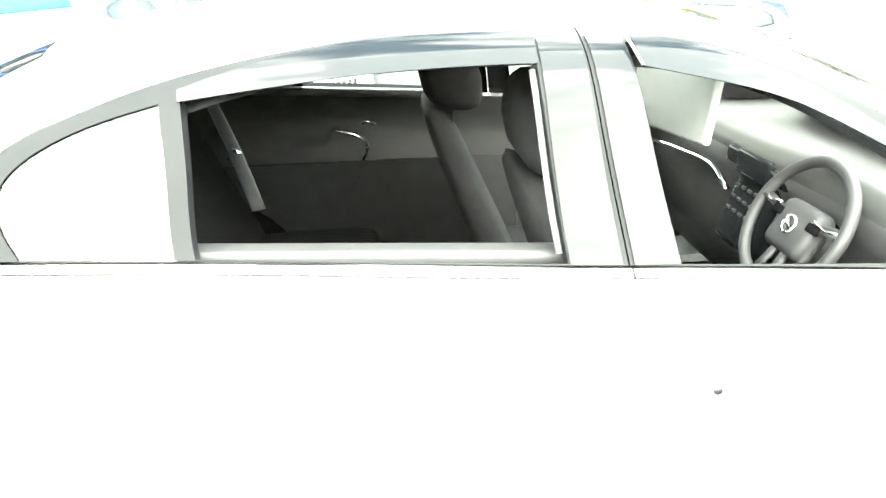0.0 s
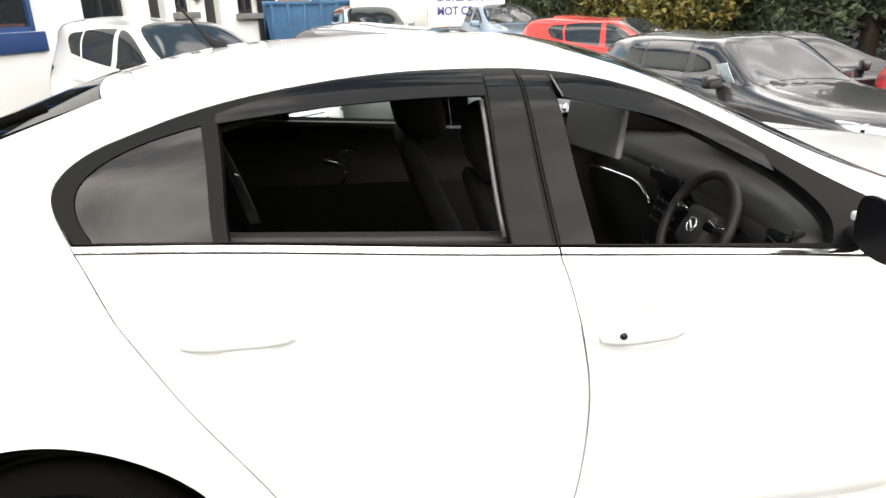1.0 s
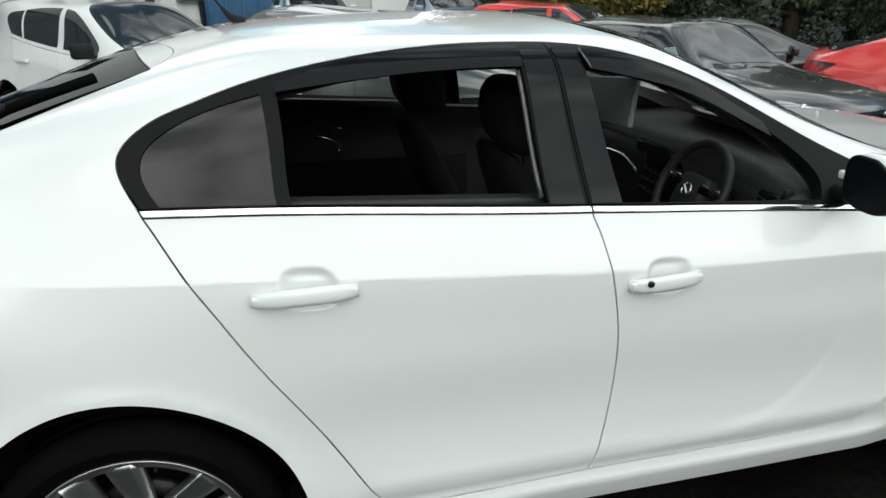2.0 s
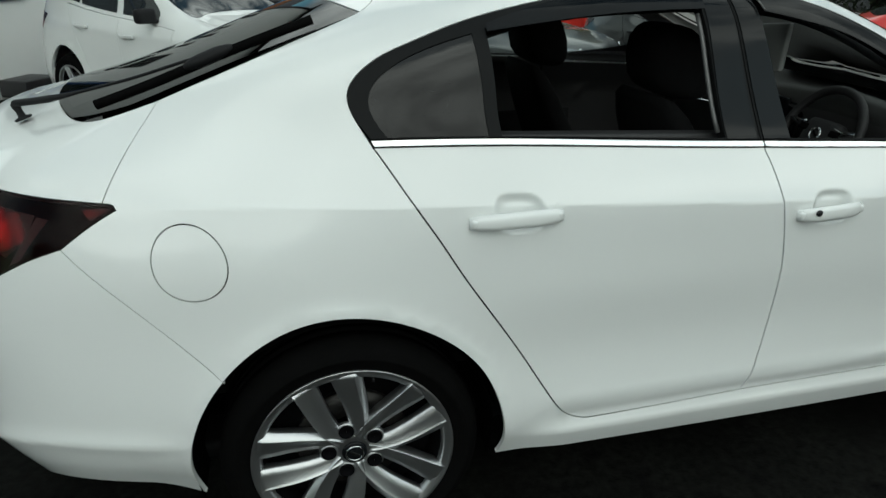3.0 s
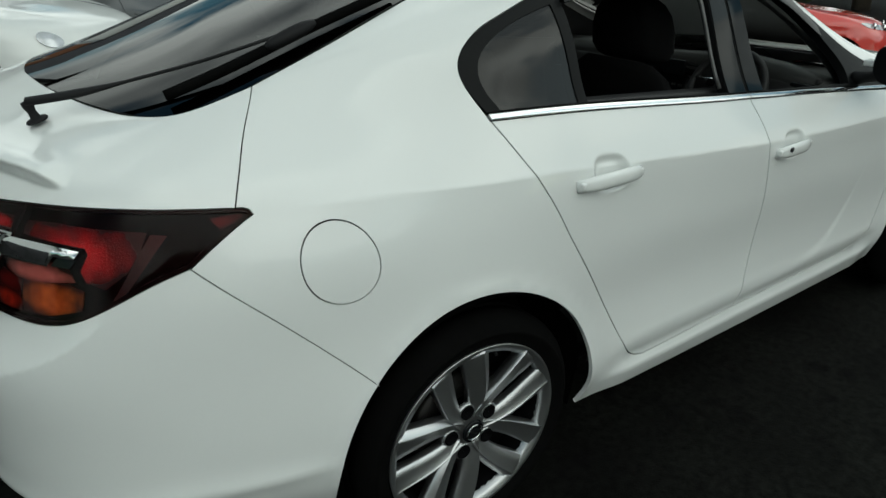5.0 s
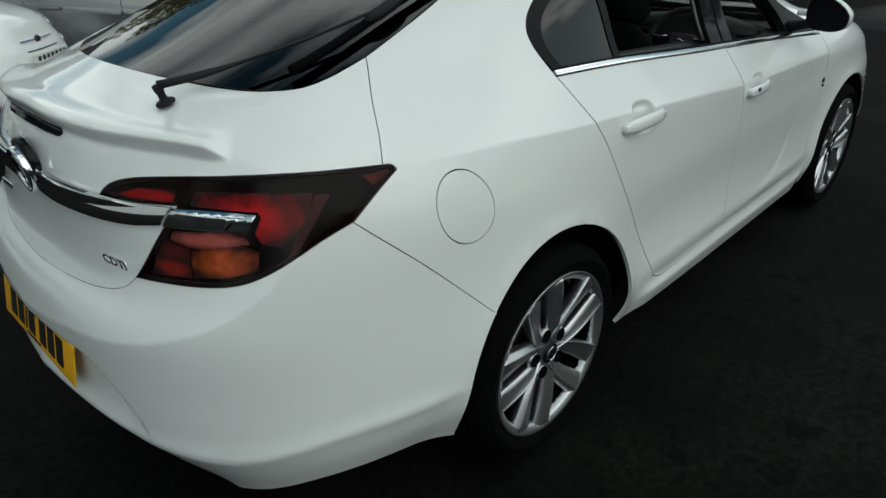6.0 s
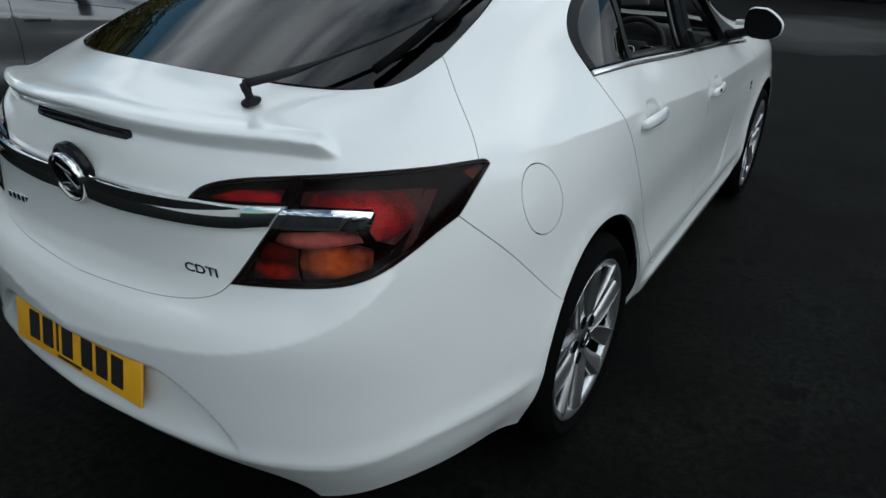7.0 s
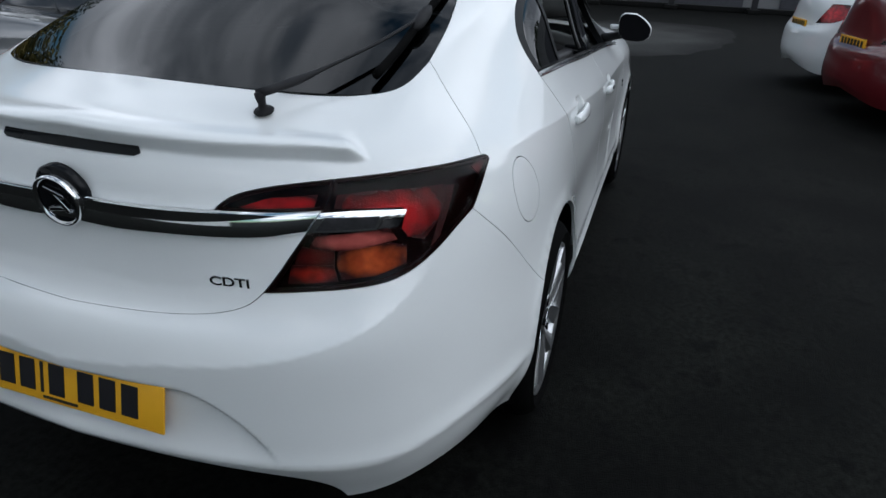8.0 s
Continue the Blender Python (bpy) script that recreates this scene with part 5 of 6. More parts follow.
part("steering_column", tube([(1.72, -0.37, 0.91), (1.95, -0.37, 0.80)], 0.05, 12), CABIN, steering)
part("column_stalk", tube([(1.73, -0.40, 0.95), (1.72, -0.56, 0.985)], 0.008, 8), CABIN, steering)
# sun visor folded down, and the mirror on the windscreen
visor = box(0, 0, 0, 0.018, 0.44, 0.140, 0.008, 3, m=Matrix.Rotation(radians(-6), 4, "X") @ Matrix.Rotation(radians(8), 4, "Y"))
bmesh.ops.translate(visor, vec=(1.385, -0.325, 1.245), verts=visor.verts)
part("sun_visor", visor, VISOR, white_car, "pale grey sun visor folded down")
part("inside_mirror", box(1.56, 0, 1.30, 0.04, 0.22, 0.06, 0.015, 3), CABIN, white_car, "dark inside mirror")
part("gear_lever", tube([(1.50, -0.02, 0.55), (1.47, -0.02, 0.70)], [0.012, 0.022], 10), CABIN, white_car)

# door mirrors: housing, glass coloured for a dark reflection, and a pale rim
for s, y in (("R", -1), ("L", 1)):
    def rim_at(x, w, h, n):
        """An outline flat towards the car and drooping to its outer end."""
        out = []
        for k in range(n):
            c, q = math.cos(2 * math.pi * k / n), math.sin(2 * math.pi * k / n)
            along = math.copysign(abs(c) ** (0.95 if c > 0 else 0.5), c)
            rise = math.copysign(abs(q) ** 0.75, q) * (1 - 0.35 * max(0, c) * (1 if q > 0 else 0.3))
            out.append((x, y * (0.966 + w * along), 1.115 + h * rise - 0.012 * c))
        return out
    rows = [rim_at(1.815 + 0.13 * f, w, h, 28) for f, w, h in ((0.0, .084, .067), (.25, .086, .070), (.55, .080, .063), (.8, .057, .046), (1.0, .023, .020))]
    mir = part("door_mirror", lofted(rows), WHITE_PAINT, white_car, "white door mirror, its glass coloured for a dark reflection")
    face = rim_at(1.813, 0.0825, 0.066, 36)
    part("mirror_shell", slab(face, -0.008, 0), BLACK_PLASTIC, mir, "black mirror surround")
    inner = [(1.8035, y * 0.966 + (p[1] - y * 0.966) * 0.95, 1.115 + (p[2] - 1.115) * 0.95) for p in face]
    # hardly mirrors: the dark scene it would reflect is given as a black colour
    part("mirror_glass", slab(inner, -0.002, 0), material("mirror_glass" + s, (0.005, 0.005, 0.006), 0.35, vary=0.05, spec=0.05), mir, "mirror glass with its dark reflection as colour")
    part("mirror_foot", tube(flow([(1.885, y * 0.80, 1.045), (1.88, y * 0.86, 1.06), (1.875, y * 0.93, 1.08)], 8), [0.032, .03, .028, .026, .026, .026, .026, .026], 12, 0.8), BLACK_PLASTIC, mir, "black mirror foot")
    part("mirror_cap", box(1.855, y * 0.862, 1.112, 0.05, 0.05, 0.022, 0.006), WHITE_PAINT, mir, "white cap on the mirror foot")
# small badge on the front door's leading edge, as plain bars
for k, (w, z) in enumerate(((.020, 0.800), (.014, 0.776))):
    q, n = SKIN.base(np.array([1.985]), np.array([.545 - 0.028 * k]))
    part("trim_badge", box(q[0][0], q[0][1] - 0.003, q[0][2], 0.028 - 0.008 * k, 0.004, w, 0.002), BLACK_GLOSS, white_car, "dark plain trim badge")


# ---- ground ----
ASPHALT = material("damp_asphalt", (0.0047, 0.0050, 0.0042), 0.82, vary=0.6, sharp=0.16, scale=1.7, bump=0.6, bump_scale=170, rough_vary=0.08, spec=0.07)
CONCRETE = material("worn_concrete", (0.040, 0.041, 0.038), 0.85, vary=0.4, scale=1.2, bump=0.4, bump_scale=90, spec=0.15)
fading(CONCRETE, (0.0075, 0.0077, 0.0070), (1.0, 1.0, 0.0), 0.42, 0.68, 0.8, 0.45)
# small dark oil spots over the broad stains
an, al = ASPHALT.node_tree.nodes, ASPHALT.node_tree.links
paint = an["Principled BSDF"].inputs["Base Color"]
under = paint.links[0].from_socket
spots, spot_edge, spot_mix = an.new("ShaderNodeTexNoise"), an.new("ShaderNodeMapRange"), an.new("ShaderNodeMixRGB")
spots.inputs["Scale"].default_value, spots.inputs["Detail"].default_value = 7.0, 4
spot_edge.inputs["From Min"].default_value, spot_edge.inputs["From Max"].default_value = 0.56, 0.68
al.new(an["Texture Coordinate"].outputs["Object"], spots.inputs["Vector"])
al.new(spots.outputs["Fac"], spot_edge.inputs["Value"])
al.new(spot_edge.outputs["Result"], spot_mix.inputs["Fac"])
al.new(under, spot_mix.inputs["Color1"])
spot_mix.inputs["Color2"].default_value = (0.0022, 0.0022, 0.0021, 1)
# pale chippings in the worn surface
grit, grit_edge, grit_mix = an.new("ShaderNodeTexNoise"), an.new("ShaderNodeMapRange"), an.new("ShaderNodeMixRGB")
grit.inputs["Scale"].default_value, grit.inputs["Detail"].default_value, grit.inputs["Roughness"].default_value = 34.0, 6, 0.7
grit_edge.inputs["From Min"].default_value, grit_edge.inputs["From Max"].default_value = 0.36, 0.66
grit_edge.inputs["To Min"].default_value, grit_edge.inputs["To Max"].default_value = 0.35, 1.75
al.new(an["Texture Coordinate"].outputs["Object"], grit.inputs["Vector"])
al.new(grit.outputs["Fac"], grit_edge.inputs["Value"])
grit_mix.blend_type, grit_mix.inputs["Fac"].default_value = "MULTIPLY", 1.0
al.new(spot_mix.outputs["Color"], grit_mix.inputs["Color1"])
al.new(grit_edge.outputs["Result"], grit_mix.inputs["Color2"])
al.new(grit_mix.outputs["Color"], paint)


def ground_z(x, y):
    """The yard is level under the white car and falls gently away beyond it, then comes up again."""
    x, y = np.asarray(x, float), np.asarray(y, float)
    fall = (0.08 + 0.036 * np.clip(x, -1, 5)) * smoothstep(1.0, 2.6, y)
    return -fall * (1 - smoothstep(9.5, 12.5, y)) * smoothstep(-14, -2, x) * (1 - smoothstep(12, 16, x))


steps = np.concatenate([-np.geomspace(400, 24, 10), np.arange(-20, 20.1, 0.5), np.geomspace(24, 400, 10)])
gx, gy = np.meshgrid(steps, steps)
n = len(steps)
k = (np.arange(n - 1)[:, None] * n + np.arange(n - 1)[None, :]).ravel()
bm = bpy.data.meshes.new("ground")
bm.from_pydata(np.stack([gx, gy, ground_z(gx, gy)], -1).reshape(-1, 3).tolist(), [], np.stack([k, k + 1, k + n + 1, k + n], 1).tolist())
bm.polygons.foreach_set("use_smooth", [True] * len(bm.polygons))
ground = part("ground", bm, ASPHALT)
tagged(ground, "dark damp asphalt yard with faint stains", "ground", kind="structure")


# ---- parked cars round the yard ----
CAR_GLASS = material("car_glass", (0.018, 0.022, 0.024), 0.03, coat=0.0, spec=0.9, vary=0.3, scale=3)
LAMP_FRONT = material("headlamp_glass", (0.45, 0.47, 0.49), 0.08, metal=0.5, coat=1.0, vary=0.6, scale=18)
STICKER = material("price_card", (0.55, 0.68, 0.70), 0.6, vary=0.2, scale=25)


def parked_car(name, label, paint, m, length, width, height, hatch, wheels="straight", nose="grille", mirrors=None, rake=0.0):
    """A simpler car on the same kind of skin: shell, doors, windows, lamps, grille, plates, mirrors and wheels."""
    sx, sy, sz = length / 4.78, width / 1.88, height / 1.498
    net = NET.copy()
    x, z = net[:, :, 0].copy(), net[:, :, 2].copy()
    back = np.clip((0.55 - x) / 1.15, 0, 1)
    high = np.clip((z - 1.06) / 0.20, 0, 1)
    net[:, :, 0] = x - hatch * 0.42 * high * back ** 0.7
    net[:, :, 2] = z + hatch * 0.17 * high * np.minimum(1, back * 1.6)
    net[:, :, 0] -= rake * np.clip((z - 0.90) / 0.12, 0, 1) * np.clip(x - 1.25, 0, 3) * (1 - smoothstep(2.6, 3.3, x))
    net[:, :, 0] = (net[:, :, 0] - 1.365) * sx
    net[:, :, 1] *= sy
    net[:, :, 2] *= sz

    def lips(u, v):
        d = np.zeros_like(u)
        for c in (ARCH_REAR, 1.43):
            d += 0.010 * np.exp(-((np.hypot(u - c, v - ARCH_V) - 0.40) / 0.03) ** 2)
        d += 0.006 * np.exp(-np.abs(v - 0.70) / 0.04) * smoothstep(0.9, 1.4, u) * (1 - smoothstep(4.4, 4.7, u))
        return d
    sk = Skin(net, lips)
    car = new(name, None)
    car.matrix_basis = m
    tagged(car, label, "car", group="cars parked in the yard")

    def sheet(nm, runs, mat, parent, sides="B", lab="", **kw):
        kw.setdefault("grid", 0.055)
        return part(nm, sheet_mesh(sk, outline(*runs), name=nm, sides=sides, **kw), mat, parent, lab)
    door_hole = outline(DOOR_REAR, DOOR_FOOT, DOOR_FOOT_FRONT, DOOR_FRONT, [(1.985, .80), (2.5, .84), (3.0, .857), (3.5, .86), (4.064, .866)])
    body = sheet("body_shell", [[(0, 0), (1.055, 0)], arc(1.43, ARCH_V, ARCH_R, 193.4, -13.4, 40), [(1.82, 0), (3.75, 0)], arc(ARCH_REAR, ARCH_V, ARCH_R, 193.4, -13.4, 40), [(4.523, 0), (U_END, 0)], [(U_END, 0), (U_END, V_END)], [(U_END, V_END), (0, V_END)], [(0, V_END), (0, 0)]],
                 paint, car, "B", "painted body shell", holes=[door_hole], gap=0.002, depth=0.03)
    for s in "RL":
        y = -1 if s == "R" else 1
        rd = sheet("rear_door", [DOOR_REAR, DOOR_FOOT, SHUT, [(3.003, .857), (3.5, .86), (4.064, .866)]], paint, car, s, "painted door", gap=0.003)
        fd = sheet("front_door", [SHUT[::-1], DOOR_FOOT_FRONT, DOOR_FRONT, [(1.985, .80), (2.5, .84), (3.003, .857)]], paint, car, s, "painted door", gap=0.003)
        for d, u, v in ((rd, 3.70, .70), (fd, 2.76, .68)):
            q, n = sk.base(np.array([u]), np.array([v]))
            part("door_handle", box(q[0][0], (q[0][1] - 0.022) * -y, q[0][2], 0.19, 0.035, 0.034, 0.012, 3), paint, d)
        sheet("front_window", [[(2.33, .872), (2.6, .885), (2.95, .893)], [(2.95, .893), (2.96, 1.24)], [(2.96, 1.24), (2.75, 1.225), (2.55, 1.185), (2.38, 1.12), (2.27, 1.0), (2.33, .872)]], CAR_GLASS, fd, s, "side window", out=0.004, grid=0.05, depth=0.006)
        sheet("rear_window_side", [[(3.06, .895), (3.70, .898)], [(3.70, .898), (3.71, 1.17)], [(3.71, 1.17), (3.4, 1.225), (3.07, 1.243)], [(3.07, 1.243), (3.06, .895)]], CAR_GLASS, rd, s, "side window", out=0.004, grid=0.05, depth=0.006)
        sheet("quarter_window", [[(3.75, .898), (4.02, .90)], [(4.02, .90), (4.06, .97), (4.04, 1.03), (3.98, 1.085), (3.75, 1.155)], [(3.75, 1.155), (3.75, .898)]], CAR_GLASS, body, s, "quarter window", out=0.004, grid=0.05, depth=0.006)
        if nose == "round":
            lamp = sheet("headlamp", [arc(.72, .70, .10, 0, 360, 30, .085)], LAMP_FRONT, body, s, "round clear headlamp", out=0.012, grid=0.03, depth=0.02)
            sheet("fog_lamp", [arc(.66, .50, .045, 0, 360, 20, .04)], LAMP_FRONT, body, s, "small round lamp", out=0.008, grid=0.03, depth=0.01)
        else:
            lamp = sheet("headlamp", [[(.40, .64), (.62, .645), (.95, .70)], [(.95, .70), (1.03, .77), (.90, .80)], [(.90, .80), (.66, .775), (.42, .745)], [(.42, .745), (.40, .64)]], LAMP_FRONT, body, s, "clear headlamp", out=0.004, grid=0.03, depth=0.008)
            for u, v in ((.55, .70), (.80, .735)):
                q, n = sk.base(np.array([u]), np.array([v]))
                bulb = lathe([(0.045, 0.0), (0.045, 0.02), (0.035, 0.024), (0.0005, 0.014)], 20, "X")
                bmesh.ops.translate(bulb, vec=(q[0][0] - 0.005, q[0][1] * -y, q[0][2]), verts=bulb.verts)
                part("lamp_ring", bulb, CHROME, lamp)
        sheet("tail_lamp", [LAMP_FOOT, LAMP_BACK, LAMP_TIP, LAMP_TOP, LAMP_SPLIT], LAMP_RED, body, s, "red tail lamp", out=0.004, grid=0.04, depth=0.008)
        q, n = sk.base(np.array([2.33]), np.array([.90]))
        my = -y * (q[0][1] - 0.13)
        mir = part("door_mirror", box(q[0][0], my, q[0][2] + 0.03, 0.10, 0.20, 0.13, 0.045, 4), mirrors or paint, car, "door mirror")
        part("mirror_foot", box(q[0][0], (my + -y * q[0][1]) / 2, q[0][2] - 0.02, 0.06, 0.14, 0.03, 0.01), BLACK_PLASTIC, mir)
        part("mirror_glass", box(q[0][0] - 0.05, my, q[0][2] + 0.03, 0.006, 0.16, 0.10, 0.002), CAR_GLASS, mir)
    sheet("windscreen", [[(2.70, V_END), (2.68, 1.62), (2.61, 1.44), (2.50, 1.36), (2.36, 1.30), (2.16, 1.245), (1.96, 1.185), (1.68, 1.12)], [(1.68, 1.12), (1.25, 1.37), (1.0, 1.6), (.90, V_END)], [(.90, V_END), (2.70, V_END)]], CAR_GLASS, body, "B", "windscreen", out=0.004, depth=0.006)
    sheet("rear_screen", [PANE_SIDE[::-1], PANE_FOOT, [(5.704, 1.24), (5.704, V_END)], [(5.704, V_END), (4.29, V_END)], PANE_HEAD[::-1]], CAR_GLASS, body, "B", "rear window", gap=0.02, out=0.004, depth=0.006)
    q, n = sk.base(np.array([0.0, 0.0, U_END, U_END]), np.array([.30 if nose == "grille" else .43, .62, .62, .30]))
    if nose == "grille":
        sheet("grille", [[(0, .60), (.36, .61)], [(.36, .61), (.38, .73)], [(.38, .73), (0, .74)], [(0, .74), (0, .60)]], BLACK_GLOSS, body, "B", "black grille", out=0.004, grid=0.04, depth=0.006)
        for k in range(3):
            sheet("grille_bar", [[(0, .63 + .035 * k), (.36, .635 + .035 * k)], [(.36, .635 + .035 * k), (.36, .642 + .035 * k)], [(.36, .642 + .035 * k), (0, .637 + .035 * k)], [(0, .637 + .035 * k), (0, .63 + .035 * k)]], CHROME if k == 0 else BLACK_TRIM, body, "B", "grille bar", out=0.009, grid=0.05, depth=0.006)
        sheet("lower_grille", [[(0, .12), (.62, .13)], [(.62, .13), (.58, .30)], [(.58, .30), (0, .32)], [(0, .32), (0, .12)]], BLACK_PLASTIC, body, "B", "lower grille", out=0.004, grid=0.05, depth=0.006)
    else:
        sheet("nose_strip", [[(0.05, .600), (.27, .608)], [(.27, .608), (.27, .620)], [(.27, .620), (0.05, .615)], [(0.05, .615), (0.05, .600)]], CHROME, body, "B", "slim chrome nose strip", out=0.012, grid=0.03, depth=0.01)
        sheet("lower_grille", [[(0, .15), (.45, .17)], [(.45, .17), (.42, .27)], [(.42, .27), (0, .28)], [(0, .28), (0, .15)]], BLACK_PLASTIC, body, "B", "lower grille", out=0.004, grid=0.05, depth=0.006)
        sheet("plate_slot", [[(0, .502), (.26, .506)], [(.26, .506), (.26, .516)], [(.26, .516), (0, .512)], [(0, .512), (0, .502)]], BLACK_PLASTIC, body, "B", "dark slot over the plate", out=0.003, grid=0.03, depth=0.004)
    r = 0.05 if nose == "grille" else 0.034
    badge = lathe([(r, 0.0), (r, 0.012), (0.84 * r, 0.014), (0.0005, 0.012)], 28, "X")
    bmesh.ops.translate(badge, vec=(q[1][0] + 0.004, 0, q[1][2] + (0.05 if nose == "grille" else -0.012)), verts=badge.verts)
    part("nose_badge", badge, CHROME if nose == "grille" else CABIN, body, "plain round badge")
    for at, mat, sgn in ((q[0], PLATE_WHITE, 1), (q[2], PLATE_YELLOW, -1)):
        pl = part("number_plate", box(at[0] + sgn * 0.012, 0, at[2] + (0.0 if sgn > 0 else -0.02), 0.012, 0.52, 0.111, 0.003), mat, car, "number plate with plain bars")
        for k in range(7):
            part("plate_bar", box(at[0] + sgn * 0.0195, 0.205 - k * 0.066, at[2] + (0.0 if sgn > 0 else -0.02), 0.003, 0.040, 0.074), INK, pl)
    part("under_body", box(0, 0, 0.30 * sz, 3.6 * sx, 1.45 * sy, 0.14, 0.03), BLACK_PLASTIC, car)
    r = 0.325 * sz
    for x in (-1.365 * sx, 1.37 * sx):
        part("wheel_well", box(x, 0, r + 0.10, 0.74 * sx, 1.30 * sy, 0.60, 0.05), BLACK_PLASTIC, car)
        wheel(car, r, 0.21, r * 0.70, 5, wheels, pose(x, -0.80 * sy, r))
        wheel(car, r, 0.21, r * 0.70, 5, wheels, pose(x, 0.80 * sy, r, 0, 0, 180))
    return car


def car_paint(name, colour, metal=0.0):
    return material(name, colour, 0.3, metal=metal, coat=1.0, vary=0.03, scale=4, rough_vary=0.05)


GREY = car_paint("grey_paint", (0.024, 0.025, 0.027), 0.2)
SILVER = car_paint("silver_paint", (0.50, 0.52, 0.54), 0.5)
PEWTER = car_paint("pewter_paint", (0.13, 0.135, 0.14), 0.7)
RED = car_paint("red_paint", (0.62, 0.035, 0.025))
DARK_RED = car_paint("dark_red_paint", (0.11, 0.008, 0.011))
BLACK = car_paint("black_paint", (0.012, 0.012, 0.014))
PALE = car_paint("pale_paint", (0.74, 0.76, 0.75))


def stand(x, y, heading):
    """The pose of a car on the ground at x, y, tilted with it."""
    a = radians(heading)
    f, r = Vector((math.cos(a), math.sin(a), 0)), Vector((math.sin(a), -math.cos(a), 0))
    z = [float(ground_z(x + d.x * k, y + d.y * k)) for d, k in ((f, 1.2), (f, -1.2), (r, 0.75), (r, -0.75))]
    pitch, lean = math.atan2(z[1] - z[0], 2.4), math.atan2(z[3] - z[2], 1.5)
    return Matrix.Translation((x, y, sum(z) / 4)) @ Matrix.Rotation(a, 4, "Z") @ Matrix.Rotation(pitch, 4, "Y") @ Matrix.Rotation(lean, 4, "X")


def nose_at(x, y, heading, length):
    """The pose of a car whose nose is over x, y and which points to heading, in degrees from +x."""
    a = radians(heading)
    k = length * (3.72 - 1.365) / 4.78
    return pose(x - k * math.cos(a), y - k * math.sin(a), 0, 0, 0, heading)


parked_car("city_car", "small white city car with round headlamps and a chrome nose strip", PALE, stand(-0.97, 5.18, -43), 3.55, 1.63, 1.49, 0.9, nose="round", mirrors=BLACK_PLASTIC)
parked_car("silver_car", "dark silver hatchback with clear headlamps, parked nose out", PEWTER, stand(1.70, 5.05, -36), 3.9, 1.78, 1.45, 0.8)
golf = parked_car("grey_hatchback", "dark grey hatchback with a pale price card in its window", GREY, stand(4.78, 4.25, -74), 4.25, 1.79, 1.45, 0.55, rake=0.28)
card = part("price_card", box(0.28, -0.745, 1.10, 0.15, 0.006, 0.26, 0.001, m=Matrix.Rotation(radians(25), 4, "X") @ Matrix.Rotation(radians(-12), 4, "Y")), STICKER, golf, "pale blue price card")
parked_car("red_hatchback", "bright red hatchback among the parked row", RED, stand(5.35, 8.8, -45), 4.1, 1.75, 1.50, 0.9)
parked_car("black_car", "black saloon with chrome trim, parked beyond the row", BLACK, stand(7.0, 6.5, -25), 4.5, 1.80, 1.36, 0.3)
parked_car("red_coupe", "bright red coupe with a sloping tail", RED, stand(8.5, 3.9, -50), 4.2, 1.80, 1.34, 0.0)
parked_car("white_saloon", "white car with red tail lamps, seen from behind", PALE, pose(8.2, -4.7, 0, 0, 0, -80), 4.3, 1.78, 1.44, 0.3)
parked_car("dark_red_car", "dark red hatchback seen from behind", DARK_RED, pose(6.3, -4.8, 0, 0, 0, -76), 4.1, 1.75, 1.44, 0.8)
parked_car("blue_car", "pale blue car far off before the sign", car_paint("blue_paint", (0.20, 0.28, 0.36), 0.3), nose_at(4.6, 11.5, -80, 4.1), 4.1, 1.75, 1.46, 0.8)
parked_car("grey_estate", "grey car far off before the blue skips", SILVER, nose_at(1.6, 12.5, -80, 4.2), 4.2, 1.75, 1.45, 0.8)

# ---- ground marks ----
def patch(name, pts, mat, label, z=0.004):
    bm = bmesh.new()
    bm.faces.new([bm.verts.new((x, y, z)) for x, y in pts])
    bmesh.ops.recalc_face_normals(bm, faces=bm.faces)
    return tagged(part(name, bm, mat), label, "ground", kind="structure")


def blob(cx, cy, rx, ry, turn, seed, n=26):
    rng = random.Random(seed)
    k = [rng.uniform(0.75, 1.2) for _ in range(n)]
    out = []
    for i in range(n):
        a = 2 * math.pi * i / n
        r = 1 + 1.5 * (sum(k[(i + j) % n] for j in range(-6, 7)) / 13 - 1) + 0.22 * (sum(k[(i + j) % n] for j in range(-1, 2)) / 3 - 1)
        x, y = rx * r * math.cos(a), ry * r * math.sin(a)
        out.append((cx + x * math.cos(turn) - y * math.sin(turn), cy + x * math.sin(turn) + y * math.cos(turn)))
    return out


patch("pavement", blob(12.3, -0.55, 3.1, 1.75, -0.25, 3, 90), CONCRETE, "worn pale concrete apron let into the asphalt")

# ---- buildings and boundary ----
RENDER = material("white_render", (0.74, 0.75, 0.73), 0.85, vary=0.07, scale=1.4, bump=0.25, bump_scale=60)
BLUE = material("blue_gloss_paint", (0.020, 0.055, 0.16), 0.3, vary=0.12, scale=5)
BRICK = material("orange_brick", (0.34, 0.15, 0.08), 0.85, vary=0.3, scale=9, bump=0.4, bump_scale=40)
SKIP_BLUE = material("blue_skip_paint", (0.07, 0.19, 0.36), 0.55, vary=0.25, scale=3, bump=0.2, bump_scale=30)
SLATE = material("slate", (0.07, 0.07, 0.08), 0.7, vary=0.25, scale=6, bump=0.3, bump_scale=30)
PIPE = material("black_pipe", (0.02, 0.02, 0.022), 0.45, vary=0.2, scale=8)
STONE = material("grey_stone", (0.16, 0.16, 0.15), 0.85, vary=0.2, scale=4, bump=0.3, bump_scale=50)
SIGN_WHITE = material("sign_white", (0.80, 0.80, 0.79), 0.4, vary=0.03, scale=3)
SIGN_BLUE = material("sign_letters", (0.08, 0.09, 0.26), 0.5, vary=0.1, scale=10)
